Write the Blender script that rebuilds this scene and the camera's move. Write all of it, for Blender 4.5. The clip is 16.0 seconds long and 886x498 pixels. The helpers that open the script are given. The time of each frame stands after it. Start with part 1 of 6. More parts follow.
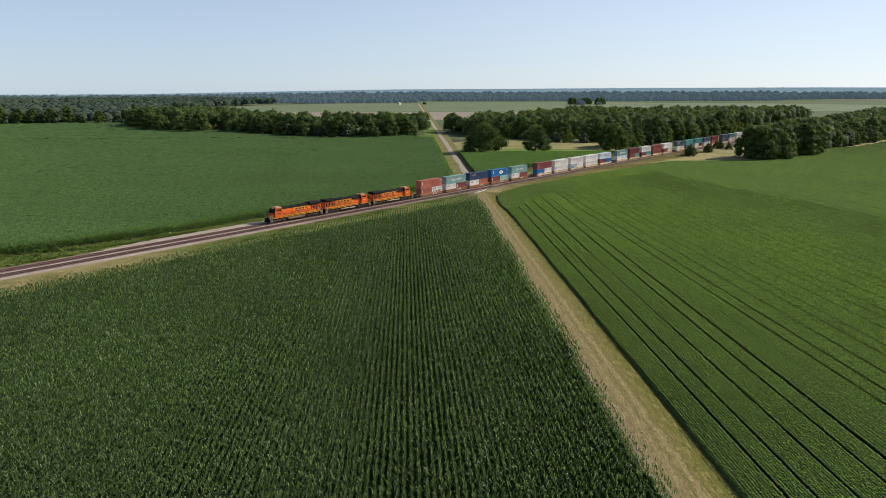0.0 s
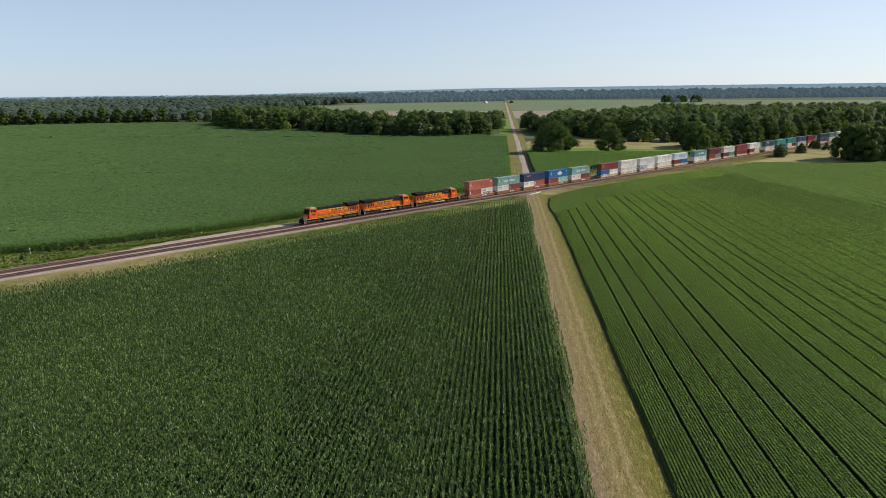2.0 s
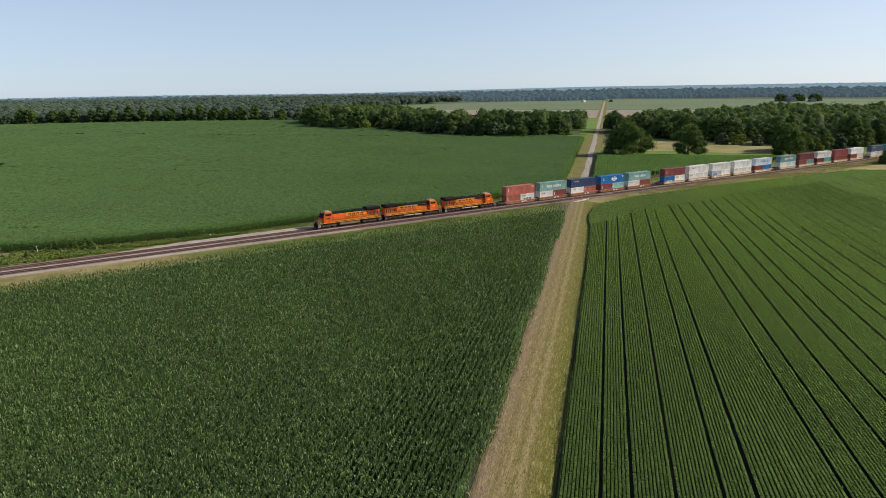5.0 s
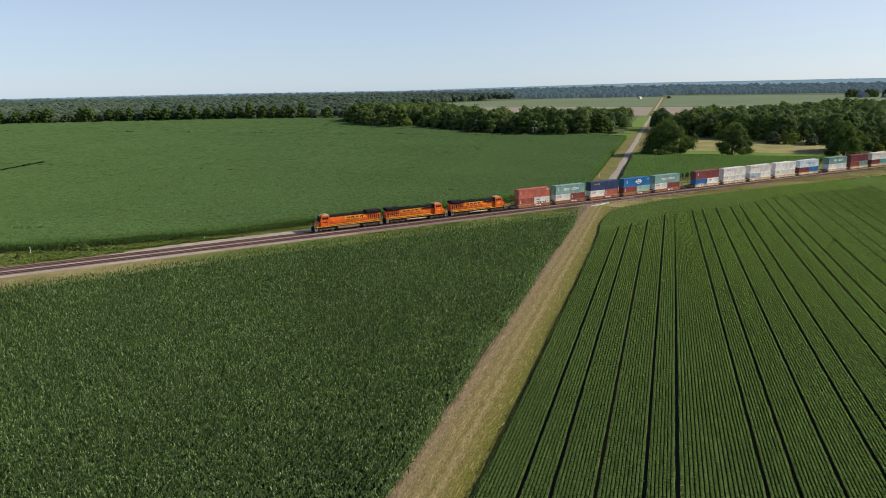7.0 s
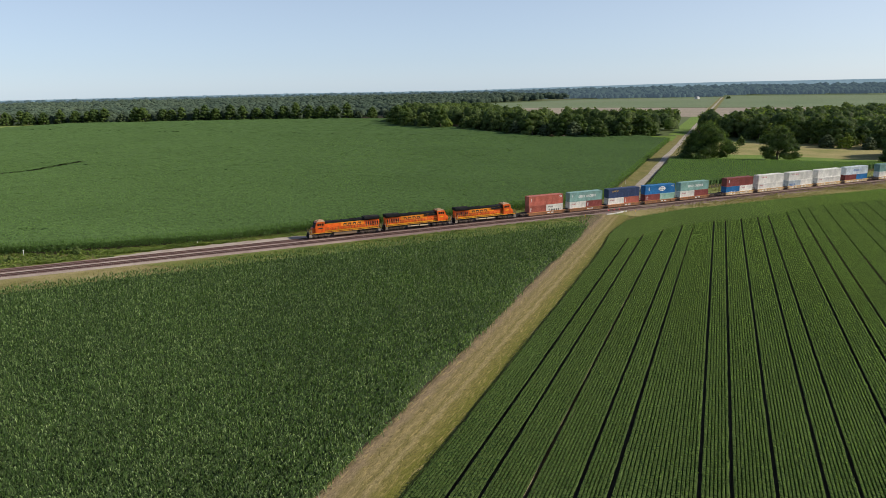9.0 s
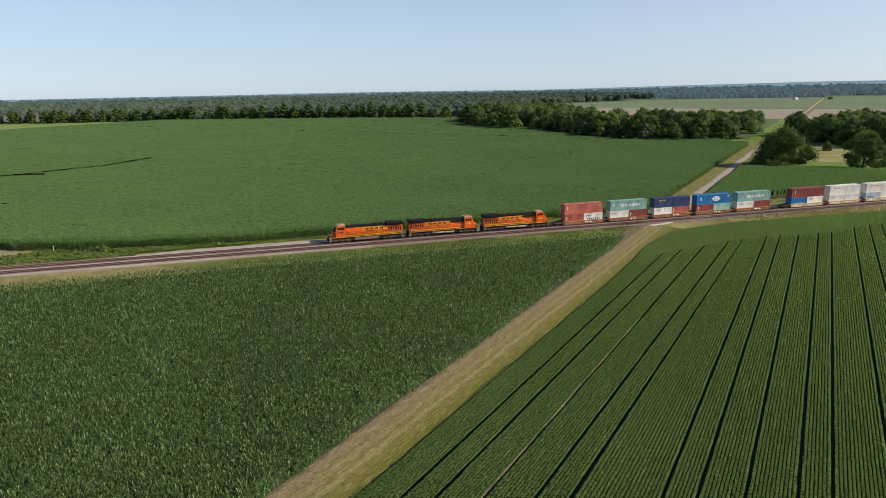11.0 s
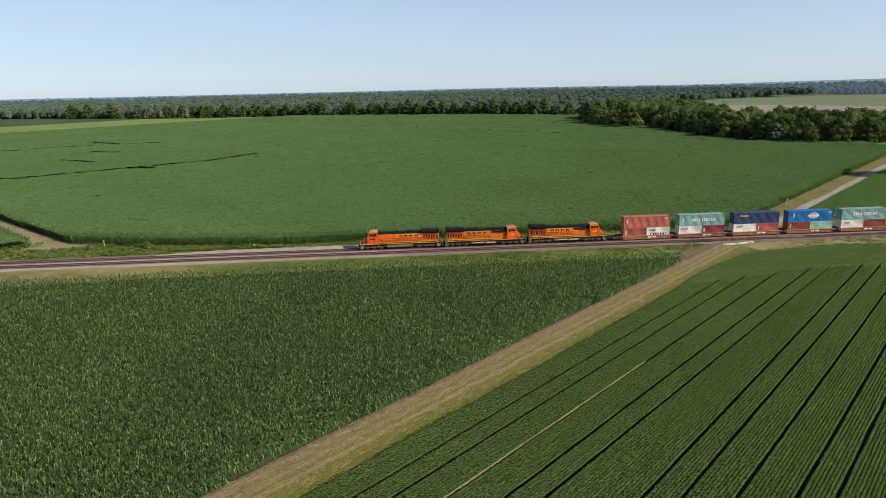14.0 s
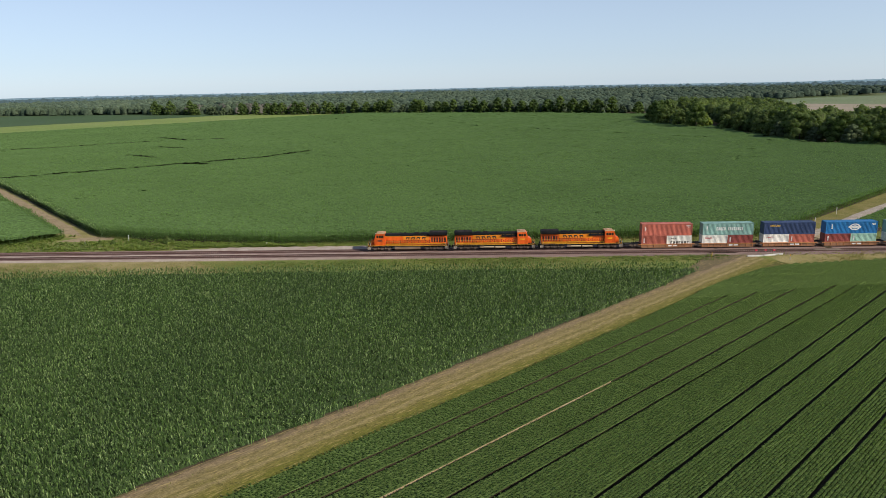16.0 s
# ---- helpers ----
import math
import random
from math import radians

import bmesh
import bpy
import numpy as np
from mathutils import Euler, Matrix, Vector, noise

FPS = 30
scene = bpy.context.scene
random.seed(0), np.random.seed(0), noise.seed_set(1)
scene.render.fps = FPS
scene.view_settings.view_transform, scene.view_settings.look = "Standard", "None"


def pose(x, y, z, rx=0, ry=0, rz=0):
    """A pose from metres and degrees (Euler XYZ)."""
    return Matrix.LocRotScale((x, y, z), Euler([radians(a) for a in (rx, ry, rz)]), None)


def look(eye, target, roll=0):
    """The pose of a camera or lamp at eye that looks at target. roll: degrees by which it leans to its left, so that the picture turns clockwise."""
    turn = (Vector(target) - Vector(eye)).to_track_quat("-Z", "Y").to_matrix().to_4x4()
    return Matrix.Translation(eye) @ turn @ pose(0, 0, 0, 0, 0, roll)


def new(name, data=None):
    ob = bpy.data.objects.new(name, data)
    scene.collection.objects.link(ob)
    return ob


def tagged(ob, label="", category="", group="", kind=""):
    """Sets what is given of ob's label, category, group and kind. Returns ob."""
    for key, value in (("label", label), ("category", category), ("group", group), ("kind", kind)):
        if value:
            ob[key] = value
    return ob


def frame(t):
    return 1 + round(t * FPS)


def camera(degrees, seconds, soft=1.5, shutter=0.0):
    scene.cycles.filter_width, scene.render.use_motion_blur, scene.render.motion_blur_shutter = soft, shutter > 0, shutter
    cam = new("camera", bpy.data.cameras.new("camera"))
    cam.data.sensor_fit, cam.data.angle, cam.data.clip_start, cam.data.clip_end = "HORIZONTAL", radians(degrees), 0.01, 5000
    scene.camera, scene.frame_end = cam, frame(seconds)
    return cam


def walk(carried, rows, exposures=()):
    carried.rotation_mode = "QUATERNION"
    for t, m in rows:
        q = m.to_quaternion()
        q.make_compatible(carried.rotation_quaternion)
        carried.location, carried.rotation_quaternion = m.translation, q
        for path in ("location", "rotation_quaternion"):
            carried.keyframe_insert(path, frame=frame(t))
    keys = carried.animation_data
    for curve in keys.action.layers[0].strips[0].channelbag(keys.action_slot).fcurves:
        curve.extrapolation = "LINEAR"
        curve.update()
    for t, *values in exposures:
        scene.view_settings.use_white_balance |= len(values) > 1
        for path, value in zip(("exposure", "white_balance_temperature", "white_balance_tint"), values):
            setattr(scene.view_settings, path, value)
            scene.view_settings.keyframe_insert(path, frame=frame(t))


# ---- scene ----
cam = camera(65.8, 16.0, soft=0.5)
PATH = [
    (0, (-122.229, -172.546, 41.310), (-120.7294, -171.3077, 40.8439), 0.00),
    (0.5, (-117.139, -173.826, 41.152), (-115.6874, -172.5334, 40.6827), -0.20),
    (1, (-112.250, -174.865, 40.977), (-110.8447, -173.5214, 40.5076), -0.35),
    (1.5, (-107.597, -175.813, 40.764), (-106.2349, -174.4252, 40.2944), -0.45),
    (2, (-103.129, -176.656, 40.514), (-101.8117, -175.2265, 40.0461), -0.52),
    (2.5, (-98.696, -177.337, 40.256), (-97.4224, -175.8669, 39.7911), -0.60),
    (3, (-94.032, -177.917, 40.062), (-92.8023, -176.4103, 39.5938), -0.70),
    (3.5, (-89.294, -178.579, 40.024), (-88.0979, -177.0460, 39.5564), -0.71),
    (4, (-84.570, -179.200, 40.020), (-83.4073, -177.6423, 39.5508), -0.72),
    (4.5, (-79.925, -179.827, 40.034), (-78.8002, -178.2412, 39.5654), -0.73),
    (5, (-75.340, -180.294, 40.065), (-74.2543, -178.6805, 39.5962), -0.64),
    (7.5, (-52.462, -181.356, 40.375), (-51.5554, -179.6371, 39.9012), -0.98),
    (8, (-47.951, -181.266, 40.433), (-47.0800, -179.5284, 39.9616), -0.89),
    (10.3, (-27.688, -179.455, 40.768), (-27.0309, -177.6264, 40.2943), -1.10),
    (10.5, (-25.828, -179.274, 40.799), (-25.1996, -177.4348, 40.3261), -0.99),
    (11, (-21.050, -178.840, 40.921), (-20.4809, -176.9812, 40.4490), -0.97),
    (11.5, (-16.244, -178.270, 41.064), (-15.7308, -176.3960, 40.5915), -1.05),
    (12, (-11.383, -177.353, 41.203), (-10.9299, -175.4637, 40.7282), -1.03),
    (12.5, (-6.531, -176.137, 41.281), (-6.1505, -174.2316, 40.8068), -1.04),
    (13, (-1.787, -174.678, 41.314), (-1.4790, -172.7599, 40.8382), -1.15),
    (13.5, (2.798, -173.069, 41.310), (3.0376, -171.1414, 40.8325), -1.25),
    (14, (7.274, -171.385, 41.343), (7.4501, -169.4504, 40.8661), -1.26),
    (14.5, (11.644, -169.781, 41.437), (11.7657, -167.8420, 40.9604), -1.37),
    (15, (15.980, -168.637, 41.542), (16.0463, -166.6951, 41.0659), -1.38),
    (15.5, (20.256, -168.231, 41.590), (20.2669, -166.2893, 41.1123), -1.29),
    (16, (24.518, -168.442, 41.623), (24.4725, -166.5012, 41.1436), -1.29),
]
walk(cam, [(t, look(e, g, r)) for t, e, g, r in PATH],
     [(0.0, 0.21), (16.0, 0.21)])

# ---- light ----
SUN_AZ, SUN_EL = radians(-29.0), radians(31.0)
TO_SUN = Vector((math.cos(SUN_EL) * math.cos(SUN_AZ), math.cos(SUN_EL) * math.sin(SUN_AZ), math.sin(SUN_EL)))
world = bpy.data.worlds.new("sky")
scene.world = world
world.use_nodes = True
wn = world.node_tree.nodes
sky = wn.new("ShaderNodeTexSky")
sky.sky_type = "NISHITA"
sky.sun_disc = False
sky.sun_elevation = SUN_EL
sky.sun_rotation = math.pi / 2 - SUN_AZ
sky.altitude = 150
sky.air_density = 0.75
sky.dust_density = 0.15
sky.ozone_density = 3.0
wn["Background"].inputs["Strength"].default_value = 0.101
tint = wn.new("ShaderNodeMix")
tint.data_type, tint.blend_type = "RGBA", "MULTIPLY"
tint.inputs[0].default_value = 1.0
tint.inputs[7].default_value = (0.885, 0.965, 1.085, 1)
pale = wn.new("ShaderNodeHueSaturation")
pale.inputs["Saturation"].default_value = 0.7
# summer haze: towards the horizon the sky evens out to a pale blue
up = wn.new("ShaderNodeSeparateXYZ")
world.node_tree.links.new(wn.new("ShaderNodeTexCoord").outputs["Generated"], up.inputs[0])
layer = wn.new("ShaderNodeMapRange")
layer.interpolation_type = "SMOOTHSTEP"
for at, value in (("From Min", -0.05), ("From Max", 0.55), ("To Min", 0.58), ("To Max", 0.0)):
    layer.inputs[at].default_value = value
world.node_tree.links.new(up.outputs["Z"], layer.inputs["Value"])
haze = wn.new("ShaderNodeMix")
haze.data_type = "RGBA"
# and it is whiter on the side of the sun
side = wn.new("ShaderNodeVectorMath")
side.operation = "DOT_PRODUCT"
side.inputs[1].default_value = (math.cos(SUN_AZ), math.sin(SUN_AZ), 0.0)
world.node_tree.links.new(wn["Texture Coordinate"].outputs["Generated"], side.inputs[0])
sunward = wn.new("ShaderNodeMapRange")
sunward.interpolation_type = "SMOOTHSTEP"
sunward.inputs["From Min"].default_value, sunward.inputs["From Max"].default_value = -0.1, 1.0
world.node_tree.links.new(side.outputs["Value"], sunward.inputs["Value"])
veil = wn.new("ShaderNodeMix")
veil.data_type = "RGBA"
veil.inputs[6].default_value = (4.75, 5.75, 6.85, 1)
veil.inputs[7].default_value = (7.0, 7.25, 7.5, 1)
world.node_tree.links.new(sunward.outputs[0], veil.inputs[0])
world.node_tree.links.new(veil.outputs[2], haze.inputs[7])
world.node_tree.links.new(layer.outputs[0], haze.inputs[0])
world.node_tree.links.new(sky.outputs[0], pale.inputs["Color"])
world.node_tree.links.new(pale.outputs[0], tint.inputs[6])
world.node_tree.links.new(tint.outputs[2], haze.inputs[6])
world.node_tree.links.new(haze.outputs[2], wn["Background"].inputs["Color"])
sun_data = bpy.data.lights.new("sun", "SUN")
sun_data.energy, sun_data.angle, sun_data.color = 4.9, radians(0.53), (1.0, 0.92, 0.79)
sun = new("sun", sun_data)
sun.matrix_world = look(TO_SUN * 300, (0, 0, 0))

# ---- the lie of the land: p runs along the farm road, q across it; the track runs along x ----
SC, SS = math.cos(radians(42.6)), math.sin(radians(42.6))


def land(p, q, z=0.0):
    return (SC * p + SS * q, SS * p - SC * q, z)


def to_pq(x, y):
    return SC * x + SS * y, SS * x - SC * y


rng = np.random.default_rng(7)


def rise(x, y):
    """The plain is not quite level far out: it lifts towards the east and sinks a little to the north."""
    d, az = np.hypot(x, y + 170), np.degrees(np.arctan2(y + 170, x))
    t = np.clip((d - 1700) / 1600, 0, 1)
    return t * t * (3 - 2 * t) * np.interp(az, [-40, 0, 12, 25, 35, 45, 56, 65, 80, 91, 105, 120, 160], [15, 28, 28, 24, 20, 17, 7, -2, 1, -1.5, -1, 4, 5])


RAIL = 0.25          # height of the rail tops over the fields
TRACK_2 = -4.4       # middle of the free track; the train stands on y = 0


# ---- materials ----
class Mat:
    """A node material under construction."""

    def __init__(self, name, rough=0.6, metal=0.0, spec=0.5):
        self.m = bpy.data.materials.new(name)
        self.m.use_nodes = True
        self.t = self.m.node_tree
        self.b = self.t.nodes["Principled BSDF"]
        self.b.inputs["Roughness"].default_value = rough
        self.b.inputs["Metallic"].default_value = metal
        self.b.inputs["Specular IOR Level"].default_value = spec

    def node(self, kind, **given):
        n = self.t.nodes.new("ShaderNode" + kind)
        for k, v in given.items():
            n.inputs[k].default_value = v
        return n

    def link(self, a, b):
        self.t.links.new(a, b)

    def coords(self, where="world"):
        if where == "world":
            return self.node("NewGeometry").outputs["Position"]
        return self.node("TexCoord").outputs["Object"]

    def noise(self, co, scale, detail=4.0, rough=0.6, stretch=None):
        n = self.node("TexNoise", Scale=scale, Detail=detail, Roughness=rough)
        if stretch:
            if len(stretch) > 3:
                rot = self.node("Mapping")
                rot.inputs["Rotation"].default_value[2] = stretch[3]
                self.link(co, rot.inputs["Vector"])
                co = rot.outputs[0]
            mp = self.node("Mapping")
            mp.inputs["Scale"].default_value = stretch[:3]
            self.link(co, mp.inputs["Vector"])
            co = mp.outputs[0]
        self.link(co, n.inputs["Vector"])
        return n.outputs["Fac"]

    def ramp(self, fac, stops):
        n = self.t.nodes.new("ShaderNodeValToRGB")
        e = n.color_ramp.elements
        while len(e) < len(stops):
            e.new(0.5)
        for el, (at, col) in zip(e, stops):
            el.position = at
            el.color = (*col, 1) if not isinstance(col, (int, float)) else (col, col, col, 1)
        self.link(fac, n.inputs["Fac"])
        return n.outputs["Color"]

    def mix(self, fac, a, b, kind="MIX"):
        n = self.t.nodes.new("ShaderNodeMix")
        n.data_type, n.blend_type = "RGBA", kind
        for at, v in ((0, fac), (6, a), (7, b)):
            sock = n.inputs[at]
            if isinstance(v, (int, float)):
                sock.default_value = v if at == 0 else (v, v, v, 1)
            elif isinstance(v, tuple):
                sock.default_value = (*v, 1)
            else:
                self.link(v, sock)
        return n.outputs[2]

    def base(self, col):
        self.link(col, self.b.inputs["Base Color"])
        return self

    def bump(self, fac, strength=0.3, distance=0.05):
        n = self.node("Bump", Strength=strength, Distance=distance)
        self.link(fac, n.inputs["Height"])
        self.link(n.outputs[0], self.b.inputs["Normal"])
        return self


def paint(name, col, rough=0.45, dirt=(0.16, 0.12, 0.08), amount=0.35, metal=0.0, vary=True, spec=0.4):
    """Weathered paint: faded patches, vertical streaks and grime."""
    k = Mat(name, rough, metal, spec)
    co = k.coords("object")
    patch = k.noise(co, 0.6, 3)
    fade = tuple(min(1, c * 1.15 + 0.006) for c in col)
    dark = tuple(c * 0.75 for c in col)
    c = k.mix(k.ramp(patch, [(0.35, 0.0), (0.7, 1.0)]), dark, fade)
    streak = k.ramp(k.noise(co, 1.0, 5, 0.7, (3.0, 3.0, 0.35)), [(0.5, 0.0), (0.75, amount)])
    c = k.mix(streak, c, dirt)
    fine = k.ramp(k.noise(co, 9.0, 3), [(0.62, 0.0), (0.72, amount * 0.8)])
    c = k.mix(fine, c, dirt)
    if vary:
        rnd = k.node("ObjectInfo").outputs["Random"]
        c = k.mix(1.0, c, k.ramp(rnd, [(0.0, 0.82), (1.0, 1.12)]), "MULTIPLY")
    k.base(c).bump(patch, 0.08, 0.02)
    return k.m


def leafy(name, cols, rough=0.5, patch=None, spec=0.4, thin=0.25, scale=0.03, relief=0.8, grain=0.0, glow=(1.25, 1.35, 0.55), soft=0.8):
    """Leaves: each one of its own green, over slow drifts of tone across the stand."""
    k = Mat(name, rough, 0.0, spec)
    isle = k.node("NewGeometry").outputs["Random Per Island"]
    c = k.ramp(isle, [(i / (len(cols) - 1), col) for i, col in enumerate(cols)])
    co = k.coords()
    drift = k.noise(co, scale, 3, 0.55, (1.0, 1.0, 0.2))
    lo, hi = patch or ((0.82, 0.86, 0.8), (1.18, 1.12, 1.1))
    c = k.mix(1.0, c, k.ramp(drift, [(0.35, lo), (0.65, hi)]), "MULTIPLY")
    if grain:
        g = k.noise(co, grain, 2, 0.7)
        c = k.mix(1.0, c, k.ramp(g, [(0.36, 0.62), (0.62, 1.32)]), "MULTIPLY")
        k.bump(g, relief, 0.3)
        k.b.inputs["Diffuse Roughness"].default_value = soft
    k.base(c)
    if thin:
        tr = k.node("BsdfTranslucent")
        k.link(k.mix(1.0, c, glow, "MULTIPLY"), tr.inputs["Color"])
        mx = k.node("MixShader", Fac=thin)
        k.link(k.b.outputs[0], mx.inputs[1])
        k.link(tr.outputs[0], mx.inputs[2])
        k.link(mx.outputs[0], k.t.nodes["Material Output"].inputs["Surface"])
    return k.m


def earth(name, cols, scale=0.5, fine=6.0, rough=0.9, bump=0.4, stretch=None, lump=0.08):
    """Soil, gravel, grass cover: two scales of noise over three tones."""
    k = Mat(name, rough, 0.0, 0.2)
    co = k.coords()
    a = k.noise(co, scale, 5, 0.6, stretch)
    b = k.noise(co, fine, 4, 0.7)
    c = k.ramp(a, [(0.3, cols[0]), (0.5, cols[1]), (0.7, cols[2])])
    c = k.mix(1.0, c, k.ramp(b, [(0.3, 0.7), (0.7, 1.3)]), "MULTIPLY")
    k.base(c).bump(b, bump, lump)
    return k.m


def strip_cover():
    """The mown headland track: bands along p that follow q, their edges frayed."""
    k = Mat("mown_strip", 0.9, 0.0, 0.2)
    co = k.coords()
    mp = k.node("Mapping")
    mp.inputs["Rotation"].default_value[2] = -radians(42.6)
    k.link(co, mp.inputs["Vector"])
    sep = k.node("SeparateXYZ")
    k.link(mp.outputs[0], sep.inputs[0])
    wob = k.noise(co, 0.35, 5, 0.65)
    add = k.t.nodes.new("ShaderNodeMath")
    add.operation = "MULTIPLY_ADD"
    k.link(wob, add.inputs[0])
    add.inputs[1].default_value = 2.2
    neg = k.t.nodes.new("ShaderNodeMath")
    neg.operation = "MULTIPLY_ADD"
    k.link(sep.outputs[1], neg.inputs[0])
    neg.inputs[1].default_value, neg.inputs[2].default_value = -1.0, -1.1
    k.link(neg.outputs[0], add.inputs[2])
    mr = k.node("MapRange")
    mr.inputs["From Min"].default_value, mr.inputs["From Max"].default_value = 70.0, 78.4
    k.link(add.outputs[0], mr.inputs["Value"])
    c = k.ramp(mr.outputs[0], [(0.0, (0.150, 0.120, 0.065)), (0.06, (0.240, 0.175, 0.110)), (0.14, (0.270, 0.205, 0.115)), (0.24, (0.215, 0.172, 0.070)), (0.36, (0.285, 0.225, 0.100)),
                               (0.46, (0.190, 0.160, 0.050)), (0.54, (0.320, 0.255, 0.115)), (0.62, (0.190, 0.162, 0.046)), (0.72, (0.190, 0.168, 0.040)), (0.80, (0.155, 0.150, 0.026)), (0.92, (0.140, 0.144, 0.022)), (1.0, (0.095, 0.098, 0.018))])
    fine = k.noise(co, 3.0, 6, 0.8, (0.6, 1.6, 1.0, -radians(42.6)))
    c = k.mix(1.0, c, k.ramp(fine, [(0.30, 0.30), (0.70, 1.35)]), "MULTIPLY")
    straw = k.ramp(k.noise(co, 1.4, 5, 0.75, (0.3, 2.0, 1.0, -radians(42.6))), [(0.53, 0.0), (0.67, 0.68)])
    c = k.mix(straw, c, (0.46, 0.345, 0.145))
    bare = k.ramp(k.noise(co, 0.12, 3), [(0.60, 0.0), (0.78, 0.35)])
    c = k.mix(bare, c, (0.17, 0.125, 0.065))
    k.base(c).bump(fine, 0.6, 0.12)
    return k.m


SOIL = earth("dark_soil", [(0.045, 0.035, 0.022), (0.06, 0.047, 0.03), (0.08, 0.062, 0.04)], 0.4, 5.0)
LAND = earth("far_land", [(0.07, 0.10, 0.035), (0.085, 0.115, 0.04), (0.12, 0.125, 0.055)], 0.004, 0.3)
VERGE = earth("verge_grass", [(0.165, 0.160, 0.045), (0.255, 0.215, 0.085), (0.325, 0.265, 0.125)], 0.16, 3.0, lump=0.15)
GREEN_VERGE = earth("green_verge", [(0.100, 0.140, 0.028), (0.150, 0.175, 0.040), (0.225, 0.205, 0.075)], 0.12, 3.0, lump=0.15)
ROAD_GRASS = earth("road_grass", [(0.11, 0.115, 0.028), (0.165, 0.15, 0.042), (0.22, 0.18, 0.075)], 0.2, 2.5, lump=0.15)
MEADOW = earth("dry_meadow", [(0.15, 0.17, 0.04), (0.27, 0.235, 0.09), (0.34, 0.285, 0.13)], 0.045, 1.2, lump=0.3)
LAWN = earth("bright_grass", [(0.10, 0.17, 0.025), (0.13, 0.20, 0.03), (0.16, 0.21, 0.045)], 0.08, 1.5, lump=0.2)
STUBBLE = earth("stubble_field", [(0.25, 0.205, 0.155), (0.29, 0.24, 0.185), (0.25, 0.225, 0.145)], 0.008, 0.25)
FAR_CROP = earth("distant_crop", [(0.120, 0.165, 0.080), (0.140, 0.182, 0.092), (0.165, 0.19, 0.105)], 0.006, 0.3)
DARK_CROP = earth("dark_crop", [(0.045, 0.082, 0.03), (0.052, 0.092, 0.034), (0.06, 0.10, 0.038)], 0.01, 0.4)
PALE_CROP = earth("pale_crop", [(0.15, 0.21, 0.05), (0.18, 0.235, 0.06), (0.21, 0.24, 0.08)], 0.01, 0.4)
GRAVEL = earth("road_gravel", [(0.25, 0.21, 0.17), (0.33, 0.285, 0.235), (0.40, 0.35, 0.295)], 0.35, 5.0, lump=0.05)
BALLAST = earth("track_ballast", [(0.17, 0.105, 0.092), (0.23, 0.15, 0.135), (0.29, 0.21, 0.185)], 0.25, 7.0, lump=0.08)
MIXED_BALLAST = earth("mixed_ballast", [(0.25, 0.18, 0.15), (0.32, 0.24, 0.205), (0.37, 0.295, 0.25)], 0.3, 6.0, lump=0.08)
DUSTY_BALLAST = earth("dusty_ballast", [(0.17, 0.118, 0.10), (0.22, 0.158, 0.135), (0.27, 0.20, 0.172)], 0.22, 6.0, lump=0.08)
PALE_BALLAST = earth("fresh_ballast", [(0.29, 0.225, 0.185), (0.375, 0.305, 0.255), (0.45, 0.375, 0.32)], 0.2, 5.0, lump=0.08)
STRIP = strip_cover()
RUST_DIRT = earth("bare_earth", [(0.20, 0.155, 0.085), (0.28, 0.215, 0.13), (0.33, 0.26, 0.165)], 0.4, 3.0)

CORN = leafy("corn_leaf", [(0.035, 0.068, 0.017), (0.045, 0.084, 0.021), (0.057, 0.103, 0.027), (0.080, 0.138, 0.041), (0.134, 0.202, 0.069), (0.235, 0.308, 0.142)], 0.42, ((0.90, 0.90, 0.88), (1.18, 1.17, 1.1)), 0.22, 0.26, 0.035, glow=(1.8, 1.9, 0.9))
CORN_TOP = leafy("corn_top_leaf", [(0.064, 0.108, 0.030), (0.072, 0.122, 0.034), (0.084, 0.138, 0.040), (0.104, 0.160, 0.052)], 0.5, ((0.9, 0.92, 0.9), (1.1, 1.12, 1.08)), 0.12, 0.5, 0.035, glow=(2.0, 2.2, 1.1))
CORN_CANOPY = leafy("corn_canopy", [(0.066, 0.112, 0.037), (0.066, 0.112, 0.037)], 0.8, ((0.93, 0.94, 0.93), (1.06, 1.06, 1.05)), 0.02, 0.0, 0.02, relief=0.22, grain=1.5, soft=0.55)
# corn green with the shade between plants put into its base colour
CORN_SHADE = leafy("corn_shaded_leaves", [(0.034, 0.060, 0.018), (0.034, 0.060, 0.018)], 0.6, None, 0.15, 0.0, 0.03, grain=4.0)
BEAN = leafy("bean_leaf", [(0.056, 0.090, 0.028), (0.064, 0.101, 0.031), (0.074, 0.114, 0.036), (0.088, 0.132, 0.044)], 0.55, ((0.92, 0.92, 0.90), (1.10, 1.10, 1.06)), 0.08, 0.62, 0.03, glow=(2.25, 2.35, 1.35))
# darker copy of the bean canopy: shade between near plants is in the colour
BEAN_SHADE = leafy("bean_shaded_leaves", [(0.075, 0.111, 0.035), (0.075, 0.111, 0.035)], 0.7, ((0.92, 0.92, 0.88), (1.10, 1.1, 1.06)), 0.0, 0.0, 0.02, relief=0.05, grain=3.4, soft=0.0)
BEAN_CANOPY = leafy("bean_canopy", [(0.083, 0.123, 0.041), (0.083, 0.123, 0.041)], 0.7, ((0.92, 0.92, 0.88), (1.10, 1.1, 1.06)), 0.0, 0.0, 0.02, relief=0.02, grain=2.0, soft=0.0)
TREE_A = leafy("oak_leaves", [(0.060, 0.094, 0.030), (0.076, 0.114, 0.036), (0.096, 0.138, 0.044)], 0.65, ((0.74, 0.8, 0.82), (1.32, 1.26, 1.1)), thin=0.34, scale=0.085, spec=0.06, grain=0.5, glow=(1.9, 2.0, 0.9))
